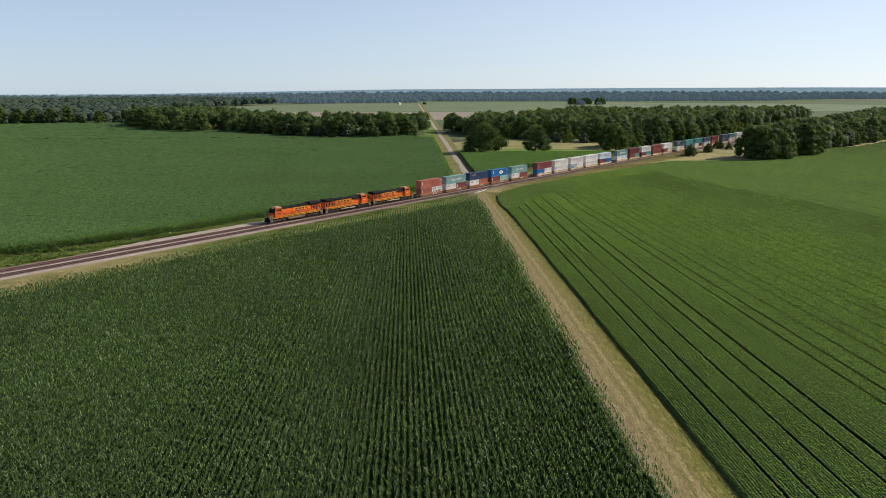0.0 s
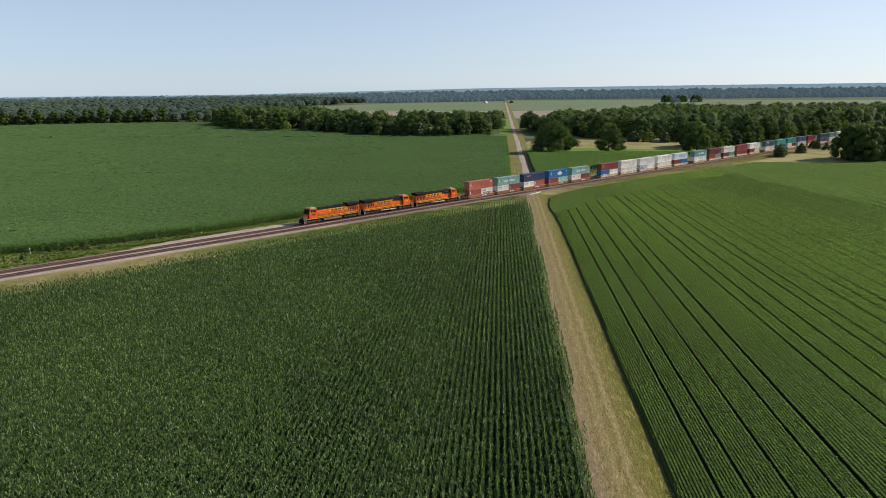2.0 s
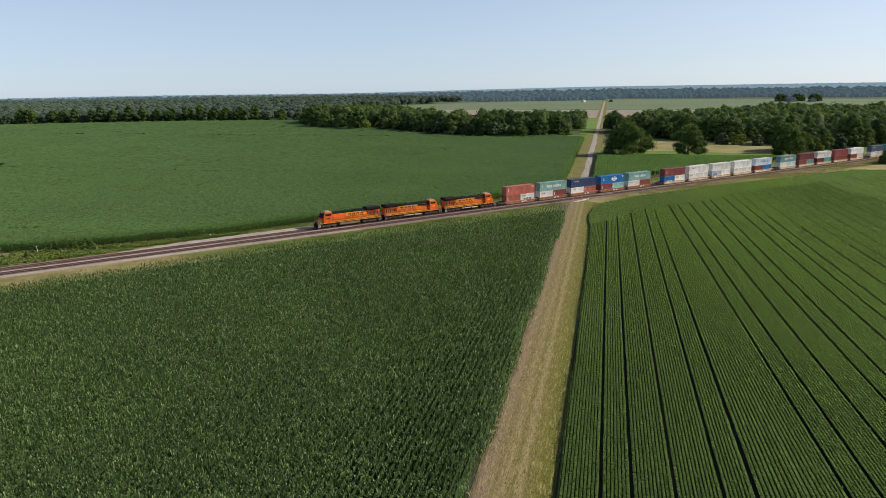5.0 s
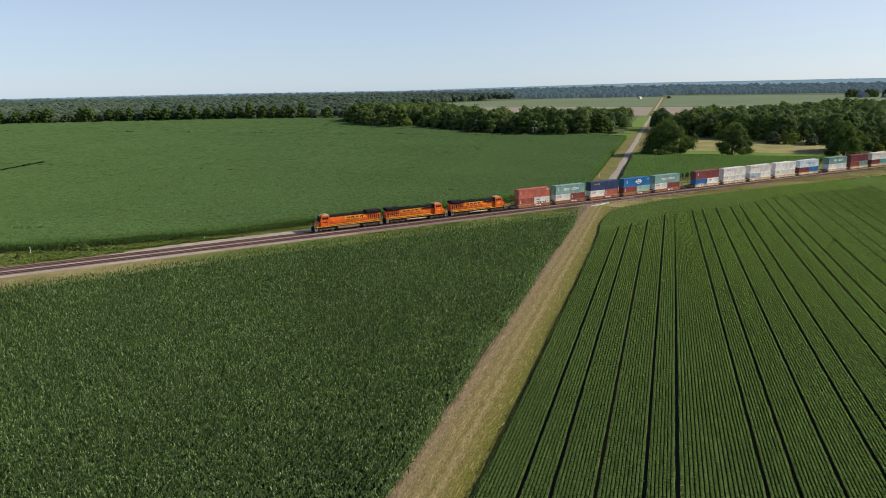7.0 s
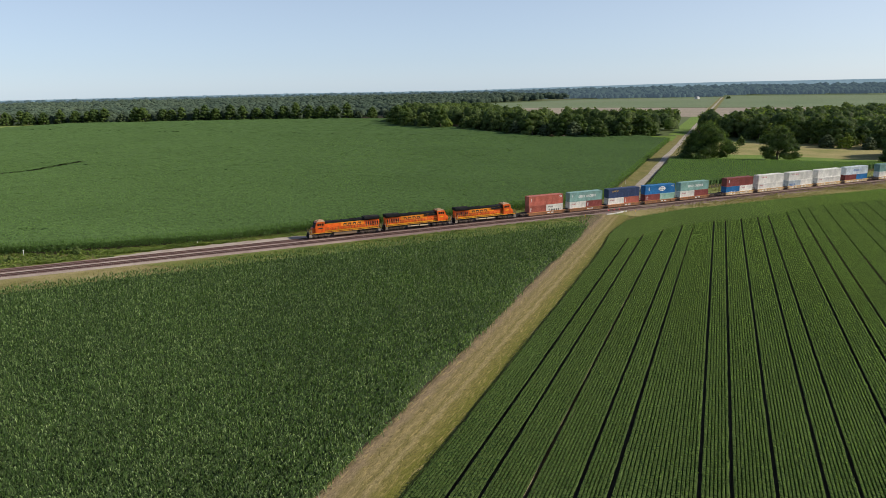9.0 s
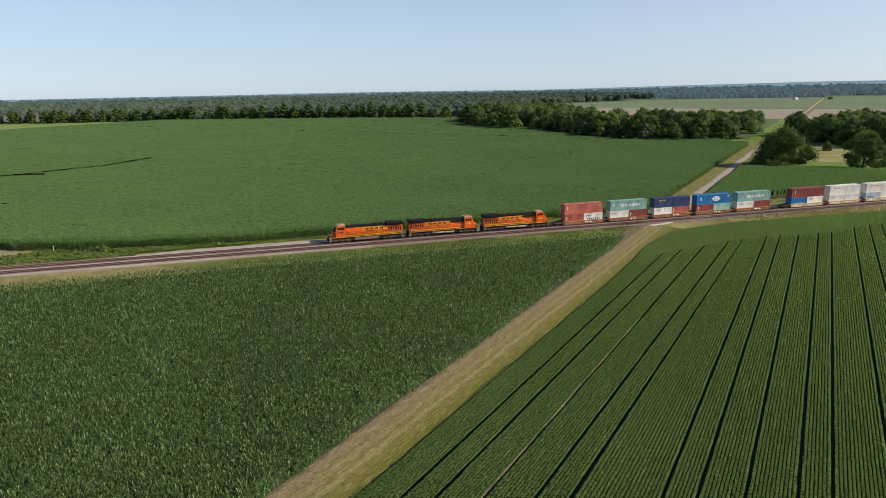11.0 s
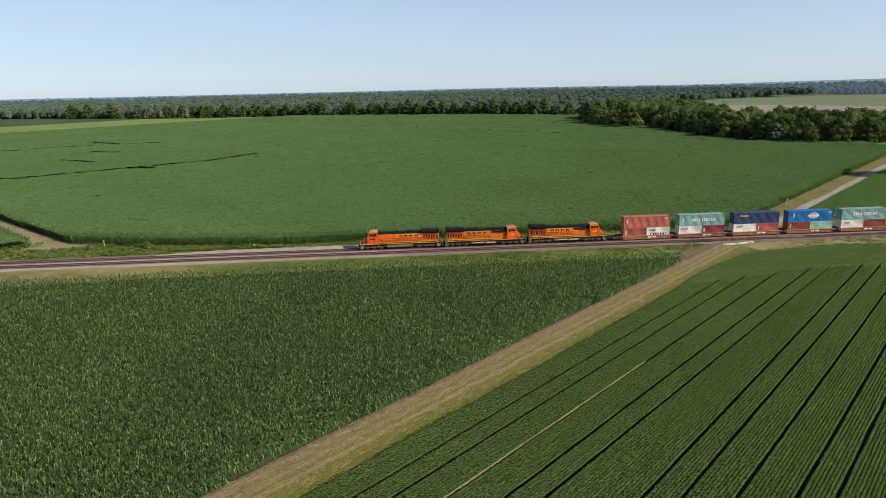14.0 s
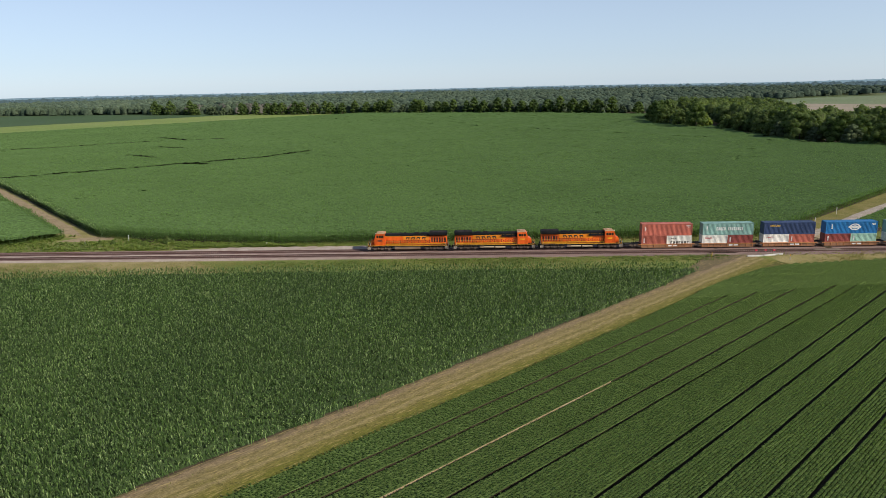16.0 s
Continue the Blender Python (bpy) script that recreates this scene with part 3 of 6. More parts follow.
def locomotive(label, m, lead):
    """A six-axle freight locomotive; its nose points along -x and its coupler face lies at x = -0.55."""
    L = thing("locomotive", label, "locomotive", TRK @ m @ Matrix.Diagonal((0.955, 1, 1, 1)), "locomotives at the head of the train")
    # underframe and running gear
    part("underframe", Geo().box(0.1, 20.9, -1.52, 1.52, 1.22, 1.52).box(0.6, 20.4, -0.9, 0.9, 0.95, 1.22), GRIME, L, "black steel deck")
    for s in (-1, 1):
        part("sill_stripe", Geo().box(0.1, 20.9, min(s * 1.523, s * 1.56), max(s * 1.523, s * 1.56), 1.38, 1.50), YELLOW, L, "yellow stripe along the deck edge")
    if lead:
        part("fuel_tank", Geo().prism([(-1.1, 0.3), (1.1, 0.3), (1.45, 0.55), (1.45, 1.2), (-1.45, 1.2), (-1.45, 0.55)], 7.0, 13.7), TANK, L, "dusty brown fuel tank")
    else:
        part("fuel_tank", Geo().prism([(-1.05, 0.35), (1.05, 0.35), (1.3, 0.6), (1.3, 1.0), (-1.3, 1.0), (-1.3, 0.6)], 7.4, 12.6), GRIME, L, "dusty fuel tank")
        for s in (-1, 1):
            part("air_tank", Geo().rod((7.6, s * 1.33, 0.72), (10.2, s * 1.33, 0.72), 0.24, 12), PALE_TANK, L, "pale air reservoir")
            part("air_tank", Geo().rod((10.5, s * 1.33, 0.78), (13.1, s * 1.33, 0.78), 0.2, 12), PALE_TANK, L, "pale air reservoir")
            part("equipment_box", Geo().box(13.2, 14.1, min(s * 1.0, s * 1.45), max(s * 1.0, s * 1.45), 0.62, 1.2), TANK, L)
    bogie(L, 3.6)
    bogie(L, 17.3)
    # nose and cab
    part("nose", Geo().slab([(0.75, 1.52), (2.2, 1.52), (2.2, 3.05), (1.35, 2.95), (0.85, 2.6)], -0.95, 0.95), ORANGE if not lead else ORANGE, L)
    part("nose_band", Geo().slab([(0.70, 1.75), (0.75, 1.75), (0.84, 2.2), (0.79, 2.2)], -0.9, 0.9), YELLOW, L)
    cab = part("cab", Geo().slab([(1.75, 1.52), (4.5, 1.52), (4.5, 4.45), (2.45, 4.45), (2.05, 4.25), (1.75, 3.1)], -1.53, 1.53), ORANGE, L, "orange wide-nose driver's cab")
    part("cab_roof", Geo().prism([(-1.5, 4.452), (1.5, 4.452), (1.15, 4.63), (-1.15, 4.63)], 2.35, 4.5), ROOF_SUNLIT, cab, "cab roof coloured pale as if sunlit")
    part("air_conditioner", Geo().box(2.9, 3.9, -0.5, 0.5, 4.63, 4.8), ROOF_SUNLIT, cab)
    g = Geo()
    for a, b in ((-1.3, -0.1), (0.1, 1.3)):
        g.add([(1.76, a, 3.2), (1.76, b, 3.2), (2.01, b, 4.1), (2.01, a, 4.1), (1.73, a, 3.2), (1.73, b, 3.2), (1.98, b, 4.1), (1.98, a, 4.1)],
              [(4, 7, 6, 5), (0, 4, 5, 1), (1, 5, 6, 2), (2, 6, 7, 3), (3, 7, 4, 0)])
    part("windscreen", g, GLASS, cab, "dark windscreen")
    for s in (-1, 1):
        y0, y1 = min(s * 1.5, s * 1.545), max(s * 1.5, s * 1.545)
        for x0, x1 in ((2.35, 2.85), (2.95, 3.5), (3.6, 4.15)):
            part("side_window", Geo().box(x0, x1, y0, y1, 3.45, 4.05), GLASS, cab, "dark cab side window")
        part("number_bar", Geo().box(2.6, 4.0, min(s * 1.53, s * 1.55), max(s * 1.53, s * 1.55), 2.55, 2.85), YELLOW if not lead else INK, cab)
        part("cab_door", Geo().box(3.85, 4.4, min(s * 1.53, s * 1.56), max(s * 1.53, s * 1.56), 1.6, 3.3), ORANGE, cab)
    for y in (-0.2, 0.2):
        part("headlight", Geo().rod((1.93, y, 4.32), (1.86, y, 4.32), 0.1, 10), LENS, cab, "round headlight")
    for s in (-1, 1):
        part("ditch_light", Geo().rod((0.1, s * 0.95, 1.65), (0.02, s * 0.95, 1.65), 0.11, 10), LENS, L)
    if lead:
        part("nose_mask", Geo().slab([(1.30, 3.03), (1.85, 3.1), (2.03, 4.24), (2.0, 4.3), (1.70, 3.16), (1.28, 2.98)], -1.45, 1.45), BLACK, L, "black panel round the windscreen")
    # long hood
    body = part("long_hood", Geo().prism(hood(0.98, 1.52, 3.75, 0.12), 4.52, 20.6), ORANGE, L, "orange engine hood")
    top = 4.25 if not lead else 4.2
    part("hood_roof", Geo().prism([(-1.0, 3.755), (1.0, 3.755), (1.0, top - 0.15), (0.8, top), (-0.8, top), (-1.0, top - 0.15)], 4.52, 16.2), BLACK, body, "black hood roof")
    part("radiator_roof", Geo().prism([(-1.05, 3.757), (1.05, 3.757), (1.5, 4.0), (1.5, 4.4), (1.15, 4.62), (-1.15, 4.62), (-1.5, 4.4), (-1.5, 4.0)], 16.2, 20.8), BLACK, body, "flared black radiator wings")
    for x in (17.3, 19.2):
        part("radiator_screen", Geo().box(x - 0.8, x + 0.8, -1.0, 1.0, 4.62, 4.68), GRIME, body)
    for x in (5.6, 7.0, 8.4) if lead else (5.6,):
        part("vent_hatch", Geo().box(x - 0.55, x + 0.55, -0.7, 0.7, top, top + 0.1), GRIME, body)
    part("exhaust_stack", Geo().box(12.2, 13.3, -0.35, 0.35, top, top + 0.28), GRIME, body)
    part("horn", Geo().rod((9.4, 0.3, top + 0.12), (10.0, 0.3, top + 0.15), 0.1, 8).box(9.6, 9.8, 0.2, 0.4, top, top + 0.12), GRIME, body)
    part("roof_cap", Geo().box(14.0, 15.6, -0.6, 0.6, top, top + 0.14), BLACK, body)
    for s in (-1, 1):
        def side(a, b):
            return min(s * a, s * b), max(s * a, s * b)
        part("hood_panel", Geo().box(7.6 if not lead else 9.3, 16.1, *side(0.985, 1.012), 2.76, 3.68), AMBER, body, "amber hood panel")
        part("hood_stripe", Geo().box(4.6, 20.5, *side(0.985, 1.006), 1.6, 1.84), YELLOW, body)
        # the maker's name, drawn as slanted bars
        for i in range(4):
            x0 = 9.9 + 1.4 * i
            part("name_bar", Geo().slab([(x0, 2.84), (x0 + 0.22, 2.84), (x0 + 0.34, 3.16), (x0 + 0.78, 3.16), (x0 + 0.66, 2.84), (x0 + 0.9, 2.84), (x0 + 1.12, 3.46), (x0 + 0.22, 3.46)], *side(1.013, 1.03)), INK, body, "black slanted marking bar")
        part("name_line", Geo().slab([(9.9, 2.62), (15.3, 2.62), (15.36, 2.70), (9.93, 2.70)], *side(1.013, 1.03)), INK, body)
        for i in range(6):
            x = 16.6 + 0.68 * i
            part("grille", Geo().box(x, x + 0.42, *side(0.985, 1.03), 2.15, 3.3), BLACK if i % 2 else GRILLE, body, "dark red radiator grille")
        part("door_recess", Geo().box(4.75, 16.2, *side(0.981, 0.986), 1.9, 2.7), SEAM, body, "dark gaps between hood doors")
        for i in range(12):
            x = 4.85 + 0.94 * i
            part("hood_door", Geo().box(x, x + 0.84, *side(0.986, 1.006), 1.92, 2.68), ORANGE, body)
            part("door_latch", Geo().box(x + 0.36, x + 0.48, *side(1.006, 1.02), 2.2, 2.4), SEAM, body)
        # black strip stands in for shadow along the deck's lower edge
        part("sill_shadow_band", Geo().box(0.1, 20.9, *side(1.521, 1.545), 1.22, 1.36), INK, L, "black band painted as shadow along the lower deck edge")
        part("hood_top_stripe", Geo().box(4.6, 16.1, *side(0.986, 1.008), 3.69, 3.75), YELLOW, body)
        if lead:
            for i in range(5):
                x = 4.9 + 0.98 * i
                part("brake_grid", Geo().box(x, x + 0.8, *side(1.0, 1.03), 3.8, 4.02), GRIME, body)
        else:
            part("blower_duct", Geo().box(4.6, 8.6, *side(0.98, 1.25), 3.3, 3.74), BLACK if s > 0 else ORANGE, body)
        # walkway rails
        g = Geo().rod((4.6, s * 1.48, 2.52), (20.5, s * 1.48, 2.52), 0.03, 5).rod((0.25, s * 1.48, 2.5), (1.7, s * 1.48, 2.5), 0.03, 5)
        part("handrail", g, HANDRAIL, L, "long thin handrail")
        for x in (0.25, 1.0, 4.7, 6.5, 8.3, 10.1, 11.9, 13.7, 15.5, 17.3, 19.1, 20.5):
            part("stanchion", Geo().rod((x, s * 1.48, 1.52), (x, s * 1.48, 2.52), 0.03, 5), HANDRAIL, L)
        for x0 in (-0.05, 20.3):
            g = Geo()
            for z in (0.42, 0.72, 1.02):
                g.box(x0, x0 + 0.75, *side(1.15, 1.52), z, z + 0.05)
            g.box(x0 - 0.02, x0 + 0.02, *side(1.15, 1.54), 0.4, 2.2).box(x0 + 0.73, x0 + 0.77, *side(1.15, 1.54), 0.4, 2.2)
            part("steps", g, STEP, L, "steel corner steps")
    for x, sgn in ((0.1, -1), (20.9, 1)):
        g = Geo().slab([(x, 1.5), (x, 0.95), (x + sgn * 0.35, 0.25), (x + sgn * 0.42, 0.25), (x + sgn * 0.1, 1.5)][::(1 if sgn > 0 else -1)], -1.45, 1.45)
        part("snow_plough", g, BLACK, L, "black pilot plough")
        part("coupler", Geo().box(*sorted((x, x + sgn * 0.68)), -0.14, 0.14, 0.72, 1.02).box(*sorted((x + sgn * 0.45, x + sgn * 0.68)), -0.24, 0.24, 0.68, 1.06), GRIME, L, "steel coupler")
        part("end_rail", Geo().rod((x, -1.3, 2.45), (x, 1.3, 2.45), 0.03, 5).rod((x, -1.3, 1.5), (x, -1.3, 2.45), 0.03, 5).rod((x, 1.3, 1.5), (x, 1.3, 2.45), 0.03, 5), HANDRAIL, L)
    part("hood_end", Geo().box(20.6, 20.75, -0.97, 0.97, 1.52, 3.7), ORANGE, body)
    return L


PITCH = 21.45
locomotive("orange lead diesel locomotive with black roof and dark-masked cab", pose(1.9, 0, RAIL), True)
for i in (1, 2):
    locomotive("orange and yellow diesel locomotive coupled with its cab to the rear", pose(1.9 + PITCH * (i + 1) - 1.35, 0, RAIL, 0, 0, 180), False)

# ---- the container train ----
PAINTS = {}


def coat(col):
    if col not in PAINTS:
        PAINTS[col] = paint("container_paint", col, 0.5, (col[0] * 0.5 + 0.04, col[1] * 0.5 + 0.03, col[2] * 0.5 + 0.02), 0.25)
    return PAINTS[col]


SHELLS = {}


def shell(length, height, material):
    """Corrugated walls and roof."""
    key = (length, height, material.name)
    if key in SHELLS:
        return SHELLS[key]
    g = Geo()
    w, n = 1.2, max(8, round(length / 0.31))
    step = (length - 0.3) / n
    for s in (-1, 1):
        v, prof = [], []
        for i in range(n):
            x = 0.15 + i * step
            prof += [(x, 0.0), (x + 0.26 * step, 0.0), (x + 0.42 * step, -0.045), (x + 0.84 * step, -0.045)]
        prof.append((length - 0.15, 0.0))
        for x, d in prof:
            v += [(x, s * (w + d), 0.14), (x, s * (w + d), height - 0.1)]
        f = [(2 * i, 2 * i + 2, 2 * i + 3, 2 * i + 1) for i in range(len(prof) - 1)]
        g.add(v, f if s < 0 else [tuple(reversed(q)) for q in f])
    v, prof = [], []
    m = n // 2
    step = (length - 0.3) / m
    for i in range(m):
        x = 0.15 + i * step
        prof += [(x, 0.0), (x + 0.5 * step, 0.0), (x + 0.6 * step, -0.02), (x + 0.92 * step, -0.02)]
    prof.append((length - 0.15, 0.0))
    for x, d in prof:
        v += [(x, -w, height - 0.03 + d), (x, w, height - 0.03 + d)]
    g.add(v, [(2 * i, 2 * i + 2, 2 * i + 3, 2 * i + 1) for i in range(len(prof) - 1)])
    g.box(0.06, 0.12, -w, w, 0.14, height - 0.1)
    SHELLS[key] = g.mesh("shell", material)
    return SHELLS[key]


def container(label, x, z, length, height, col, marks=(), mark_col=None):
    mt = coat(col)
    C = thing("shipping_container", label, "container", TRK @ pose(x, 0, z), "containers on the train")
    part("shell", shell(length, height, mt), None, C, "corrugated steel walls and roof")
    key = ("frame", length, height, mt.name)
    if key not in SHELLS:
        g = Geo()
        for xx in (0.0, length - 0.16):
            for s in (-1, 1):
                g.box(xx, xx + 0.16, *sorted((s * 1.06, s * 1.22)), 0, height)
            g.box(xx, xx + 0.16, -1.06, 1.06, height - 0.13, height).box(xx, xx + 0.16, -1.06, 1.06, 0, 0.15)
        for s in (-1, 1):
            g.box(0.16, length - 0.16, *sorted((s * 1.14, s * 1.215)), height - 0.11, height - 0.005).box(0.16, length - 0.16, *sorted((s * 1.14, s * 1.215)), 0, 0.15)
        SHELLS[key] = g.mesh("corner_frame", mt)
        for s in (-1, 1):
            dk = ("door", s, length, height, mt.name)
            g = Geo().box(length - 0.10, length - 0.05, *sorted((s * 0.02, s * 1.06)), 0.15, height - 0.13)
            for yy in (0.3, 0.8):
                g.rod((length - 0.02, s * yy, 0.16), (length - 0.02, s * yy, height - 0.15), 0.025, 6)
            SHELLS[dk] = g.mesh("door", mt)
    part("corner_frame", SHELLS[key], None, C, "steel corner posts and rails")
    for s in (-1, 1):
        part("door", SHELLS[("door", s, length, height, mt.name)], None, C)
    for mk in marks:
        for g in mk(length, height):
            part("marking", g, mark_col or WHITE_INK, C)
    return C


def glyph(kind, x0, x1, za, zb, y):
    """One bold mark as a single slab: a hook, a gate or a ladder-like bar."""
    t = (zb - za) * 0.24
    if kind == 0:
        prof = [(x0, za), (x1, za), (x1, za + t), (x0 + t, za + t), (x0 + t, zb - t), (x1, zb - t), (x1, zb), (x0, zb)]
    elif kind == 1:
        prof = [(x0, za), (x0 + t, za), (x0 + t, zb - t), (x1 - t, zb - t), (x1 - t, za), (x1, za), (x1, zb), (x0, zb)]
    else:
        prof = [(x0, za), (x1, za), (x1, zb), (x1 - t, zb), (x1 - t, za + t), (x0 + t, za + t), (x0 + t, zb), (x0, zb)]
    return Geo().slab(prof, *y)


NEAR_SIDE = (-1.212, -1.203)


def bars_text(a, b, z0, z1, count, gap=0.28, skip=()):
    """Large marking that fills a stretch a..b of the side, as bold bars."""
    def make(length, height):
        w = (b - a) * length / count
        return [glyph(i % 3, a * length + i * w, a * length + i * w + w * (1 - gap), z0 * height, z1 * height, NEAR_SIDE) for i in range(count) if i not in skip]
    return make


def side_code(a):
    """A small upright code near one end."""
    def make(length, height):
        return [Geo().box(a, a + 0.3, *NEAR_SIDE, height * 0.42 + 0.28 * i, height * 0.42 + 0.28 * i + 0.21) for i in range(4)]
    return make


def end_code(length, height):
    return [Geo().box(length - 1.5, length - 0.5, *NEAR_SIDE, height * 0.80, height * 0.86), Geo().box(length - 1.2, length - 0.5, *NEAR_SIDE, height * 0.70, height * 0.75)]


def emblem(length, height):
    """A round emblem with a bar across it."""
    n, made = 28, []
    c, zc = length * 0.56, height * 0.55
    for r0, r1 in ((0.74, 1.0), (0.0, 0.5)):
        ring = [(c + r * 1.25 * math.cos(2 * math.pi * i / n), y, zc + r * 0.8 * math.sin(2 * math.pi * i / n)) for r in (r0, r1) for y in NEAR_SIDE for i in range(n)] if r0 else None
        if r0:
            made.append(Geo().add(ring, [(i, (i + 1) % n, 2 * n + (i + 1) % n, 2 * n + i) for i in range(n)] + [(2 * n + i, 2 * n + (i + 1) % n, 3 * n + (i + 1) % n, 3 * n + i) for i in range(n)]))
        else:
            made.append(Geo().slab([(c + r1 * 1.25 * math.cos(2 * math.pi * i / n), zc + r1 * 0.8 * math.sin(2 * math.pi * i / n)) for i in range(n)], *NEAR_SIDE))
    made.append(Geo().box(c - 1.5, c + 1.5, -1.216, -1.203, zc - 0.2, zc + 0.2))
    return made


SILL_ORANGE = paint("well_car_orange", (0.42, 0.17, 0.055), 0.6, (0.2, 0.11, 0.06), 0.5)
SILL_TAN = paint("well_car_tan", (0.60, 0.38, 0.14), 0.6, (0.25, 0.15, 0.08), 0.45)
SILL_WEB = paint("well_car_web", (0.26, 0.125, 0.06), 0.7, (0.12, 0.08, 0.05), 0.5)
WEB_TAN = paint("well_car_web_tan", (0.55, 0.42, 0.26), 0.7, (0.2, 0.14, 0.08), 0.5)


def well_car(x, rail_mat, web, label, pitch, tags, ends):
    """One unit of an articulated well car; x is where the well begins."""
    W = thing("well_car", label, "rail car", TRK @ pose(x, 0, RAIL), "well cars of the train")
    L = 12.45
    for s in (-1, 1):
        part("top_chord", Geo().box(-0.6, L + 0.6, *sorted((s * 1.27, s * 1.50)), 0.88, 1.06), rail_mat, W, "painted top rail of the well")
        part("side_web", Geo().box(0, L, *sorted((s * 1.30, s * 1.36)), 0.16, 0.88), web, W, "stained side plate")
        part("bottom_chord", Geo().box(0, L, *sorted((s * 1.0, s * 1.44)), 0.12, 0.22), web, W)
        for i in range(9):
            xx = 0.1 + i * (L - 0.35) / 8
            part("side_rib", Geo().box(xx, xx + 0.14, *sorted((s * 1.362, s * 1.46)), 0.22, 0.88), rail_mat, W)
        for a, w in tags:
            part("marking", Geo().box(a, a + w, *sorted((s * 1.362, s * 1.372)), 0.42, 0.74), WHITE_INK, W, "white marking bar")
    part("well_floor", Geo().box(0, L, -1.0, 1.0, 0.14, 0.2), GRIME, W)
    for x0, x1 in ((-1.3, 0.0), (L, L + 1.3)):
        part("end_platform", Geo().box(x0, x1, -1.1, 1.1, 0.78, 1.0).box(x0, x1, -0.35, 0.35, 0.5, 0.78), GRIME, W, "dark end platform")
        g = Geo()
        xx = x0 if x0 < 0 else x1
        for s in (-1, 1):
            g.rod((xx, s * 0.9, 1.0), (xx, s * 0.9, 1.75), 0.03, 5)
        g.rod((xx, -0.9, 1.75), (xx, 0.9, 1.75), 0.03, 5)
        part("grab_rail", g, GRIME, W)
    for at in ends:
        bogie(W, at, (-0.88, 0.88), 0.46, name="bogie")
    if any(e > L for e in ends):
        part("drawbar", Geo().box(L + 1.3, L + 2.2, -0.15, 0.15, 0.6, 0.85), GRIME, W)
    return W


RED, DARK_RED, MAROON = (0.46, 0.125, 0.085), (0.27, 0.06, 0.05), (0.18, 0.035, 0.04)
SEA, TEAL, MINT = (0.21, 0.36, 0.32), (0.10, 0.34, 0.31), (0.32, 0.52, 0.42)
NAVY, BLUE, SLATE = (0.03, 0.055, 0.14), (0.012, 0.17, 0.43), (0.10, 0.135, 0.18)
WHITE, PALE, ICE = (0.84, 0.81, 0.74), (0.78, 0.75, 0.68), (0.60, 0.66, 0.69)
NAMES = {RED: "terracotta red", DARK_RED: "dark red", MAROON: "maroon", SEA: "grey-green", TEAL: "teal", MINT: "pale green", NAVY: "navy blue",
         BLUE: "bright blue", SLATE: "slate grey", WHITE: "white", PALE: "pale grey", ICE: "pale blue-grey"}
YELLOW_INK = paint("yellow_marking", (0.75, 0.45, 0.05), 0.6, amount=0.1)
BLUE_INK = paint("blue_marking", (0.06, 0.15, 0.38), 0.6, amount=0.1)
RED_INK = paint("red_marking", (0.5, 0.08, 0.07), 0.6, amount=0.1)
BIG = bars_text(0.27, 0.80, 0.40, 0.66, 14, 0.3, (5,))
SMALL = bars_text(0.12, 0.32, 0.66, 0.80, 6)
CODE = bars_text(0.06, 0.55, 0.25, 0.6, 5, 0.35)
TINY = bars_text(0.12, 0.4, 0.68, 0.8, 5)
# top colour, its marks and their colour; bottom colours (one long or two short), their marks
STACKS = [
    (RED, (side_code(0.7), end_code), WHITE_INK, ((RED, (side_code(0.5),), WHITE_INK), (PALE, (bars_text(0.16, 0.92, 0.22, 0.5, 7, 0.4), TINY), INK))),
    (SEA, (BIG, side_code(0.9)), WHITE_INK, ((WHITE, (TINY,), RED_INK), (DARK_RED, (side_code(0.5),), WHITE_INK))),
    (NAVY, (SMALL,), YELLOW_INK, ((WHITE, (TINY,), RED_INK), (RED, (side_code(0.5),), WHITE_INK))),
    (BLUE, (emblem, side_code(1.3), end_code), WHITE_INK, ((DARK_RED, (side_code(0.6),), WHITE_INK), (MINT, (side_code(0.6),), WHITE_INK))),
    (SEA, (BIG,), WHITE_INK, ((WHITE, (TINY,), RED_INK), (DARK_RED, (), None))),
    (DARK_RED, (side_code(1.0),), WHITE_INK, ((BLUE, (bars_text(0.25, 0.75, 0.2, 0.4, 4),), WHITE_INK), (WHITE, (TINY,), RED_INK))),
    (PALE, (SMALL,), RED_INK, ((WHITE, (TINY,), RED_INK), (PALE, (), None))),
    (PALE, (TINY,), RED_INK, ((ICE, (CODE,), BLUE_INK), (WHITE, (), None))),
    (WHITE, (), None, ((WHITE, (TINY,), RED_INK), (PALE, (), None))),
    (ICE, (bars_text(0.35, 0.75, 0.45, 0.65, 6),), BLUE_INK, ((DARK_RED, (), None), (BLUE, (), None))),
    (SEA, (BIG,), WHITE_INK, ((PALE, (), None), (ICE, (), None))),
    (MAROON, (), None, ((DARK_RED, (), None), (SEA, (), None))),
    (WHITE, (TINY,), RED_INK, ((MAROON, (), None), (TEAL, (), None))),
    (DARK_RED, (), None, ((DARK_RED, (), None),)),
    (WHITE, (), None, ((DARK_RED, (), None), (PALE, (), None))),
    (SLATE, (SMALL,), WHITE_INK, ((WHITE, (), None), (PALE, (), None))),
    (TEAL, (), None, ((SLATE, (), None),)),
    (TEAL, (), None, ((WHITE, (), None), (DARK_RED, (), None))),
    (SLATE, (), None, ((ICE, (), None),)),
    (DARK_RED, (), None, ((RED, (), None),)),
    (SLATE, (), None, ((SLATE, (), None),)),
    (SEA, (), None, ((PALE, (), None),)),
    (WHITE, (), None, ((PALE, (), None),)),
    (SLATE, (), None, ((WHITE, (), None),)),
    (WHITE, (), None, ((DARK_RED, (), None),)),
]
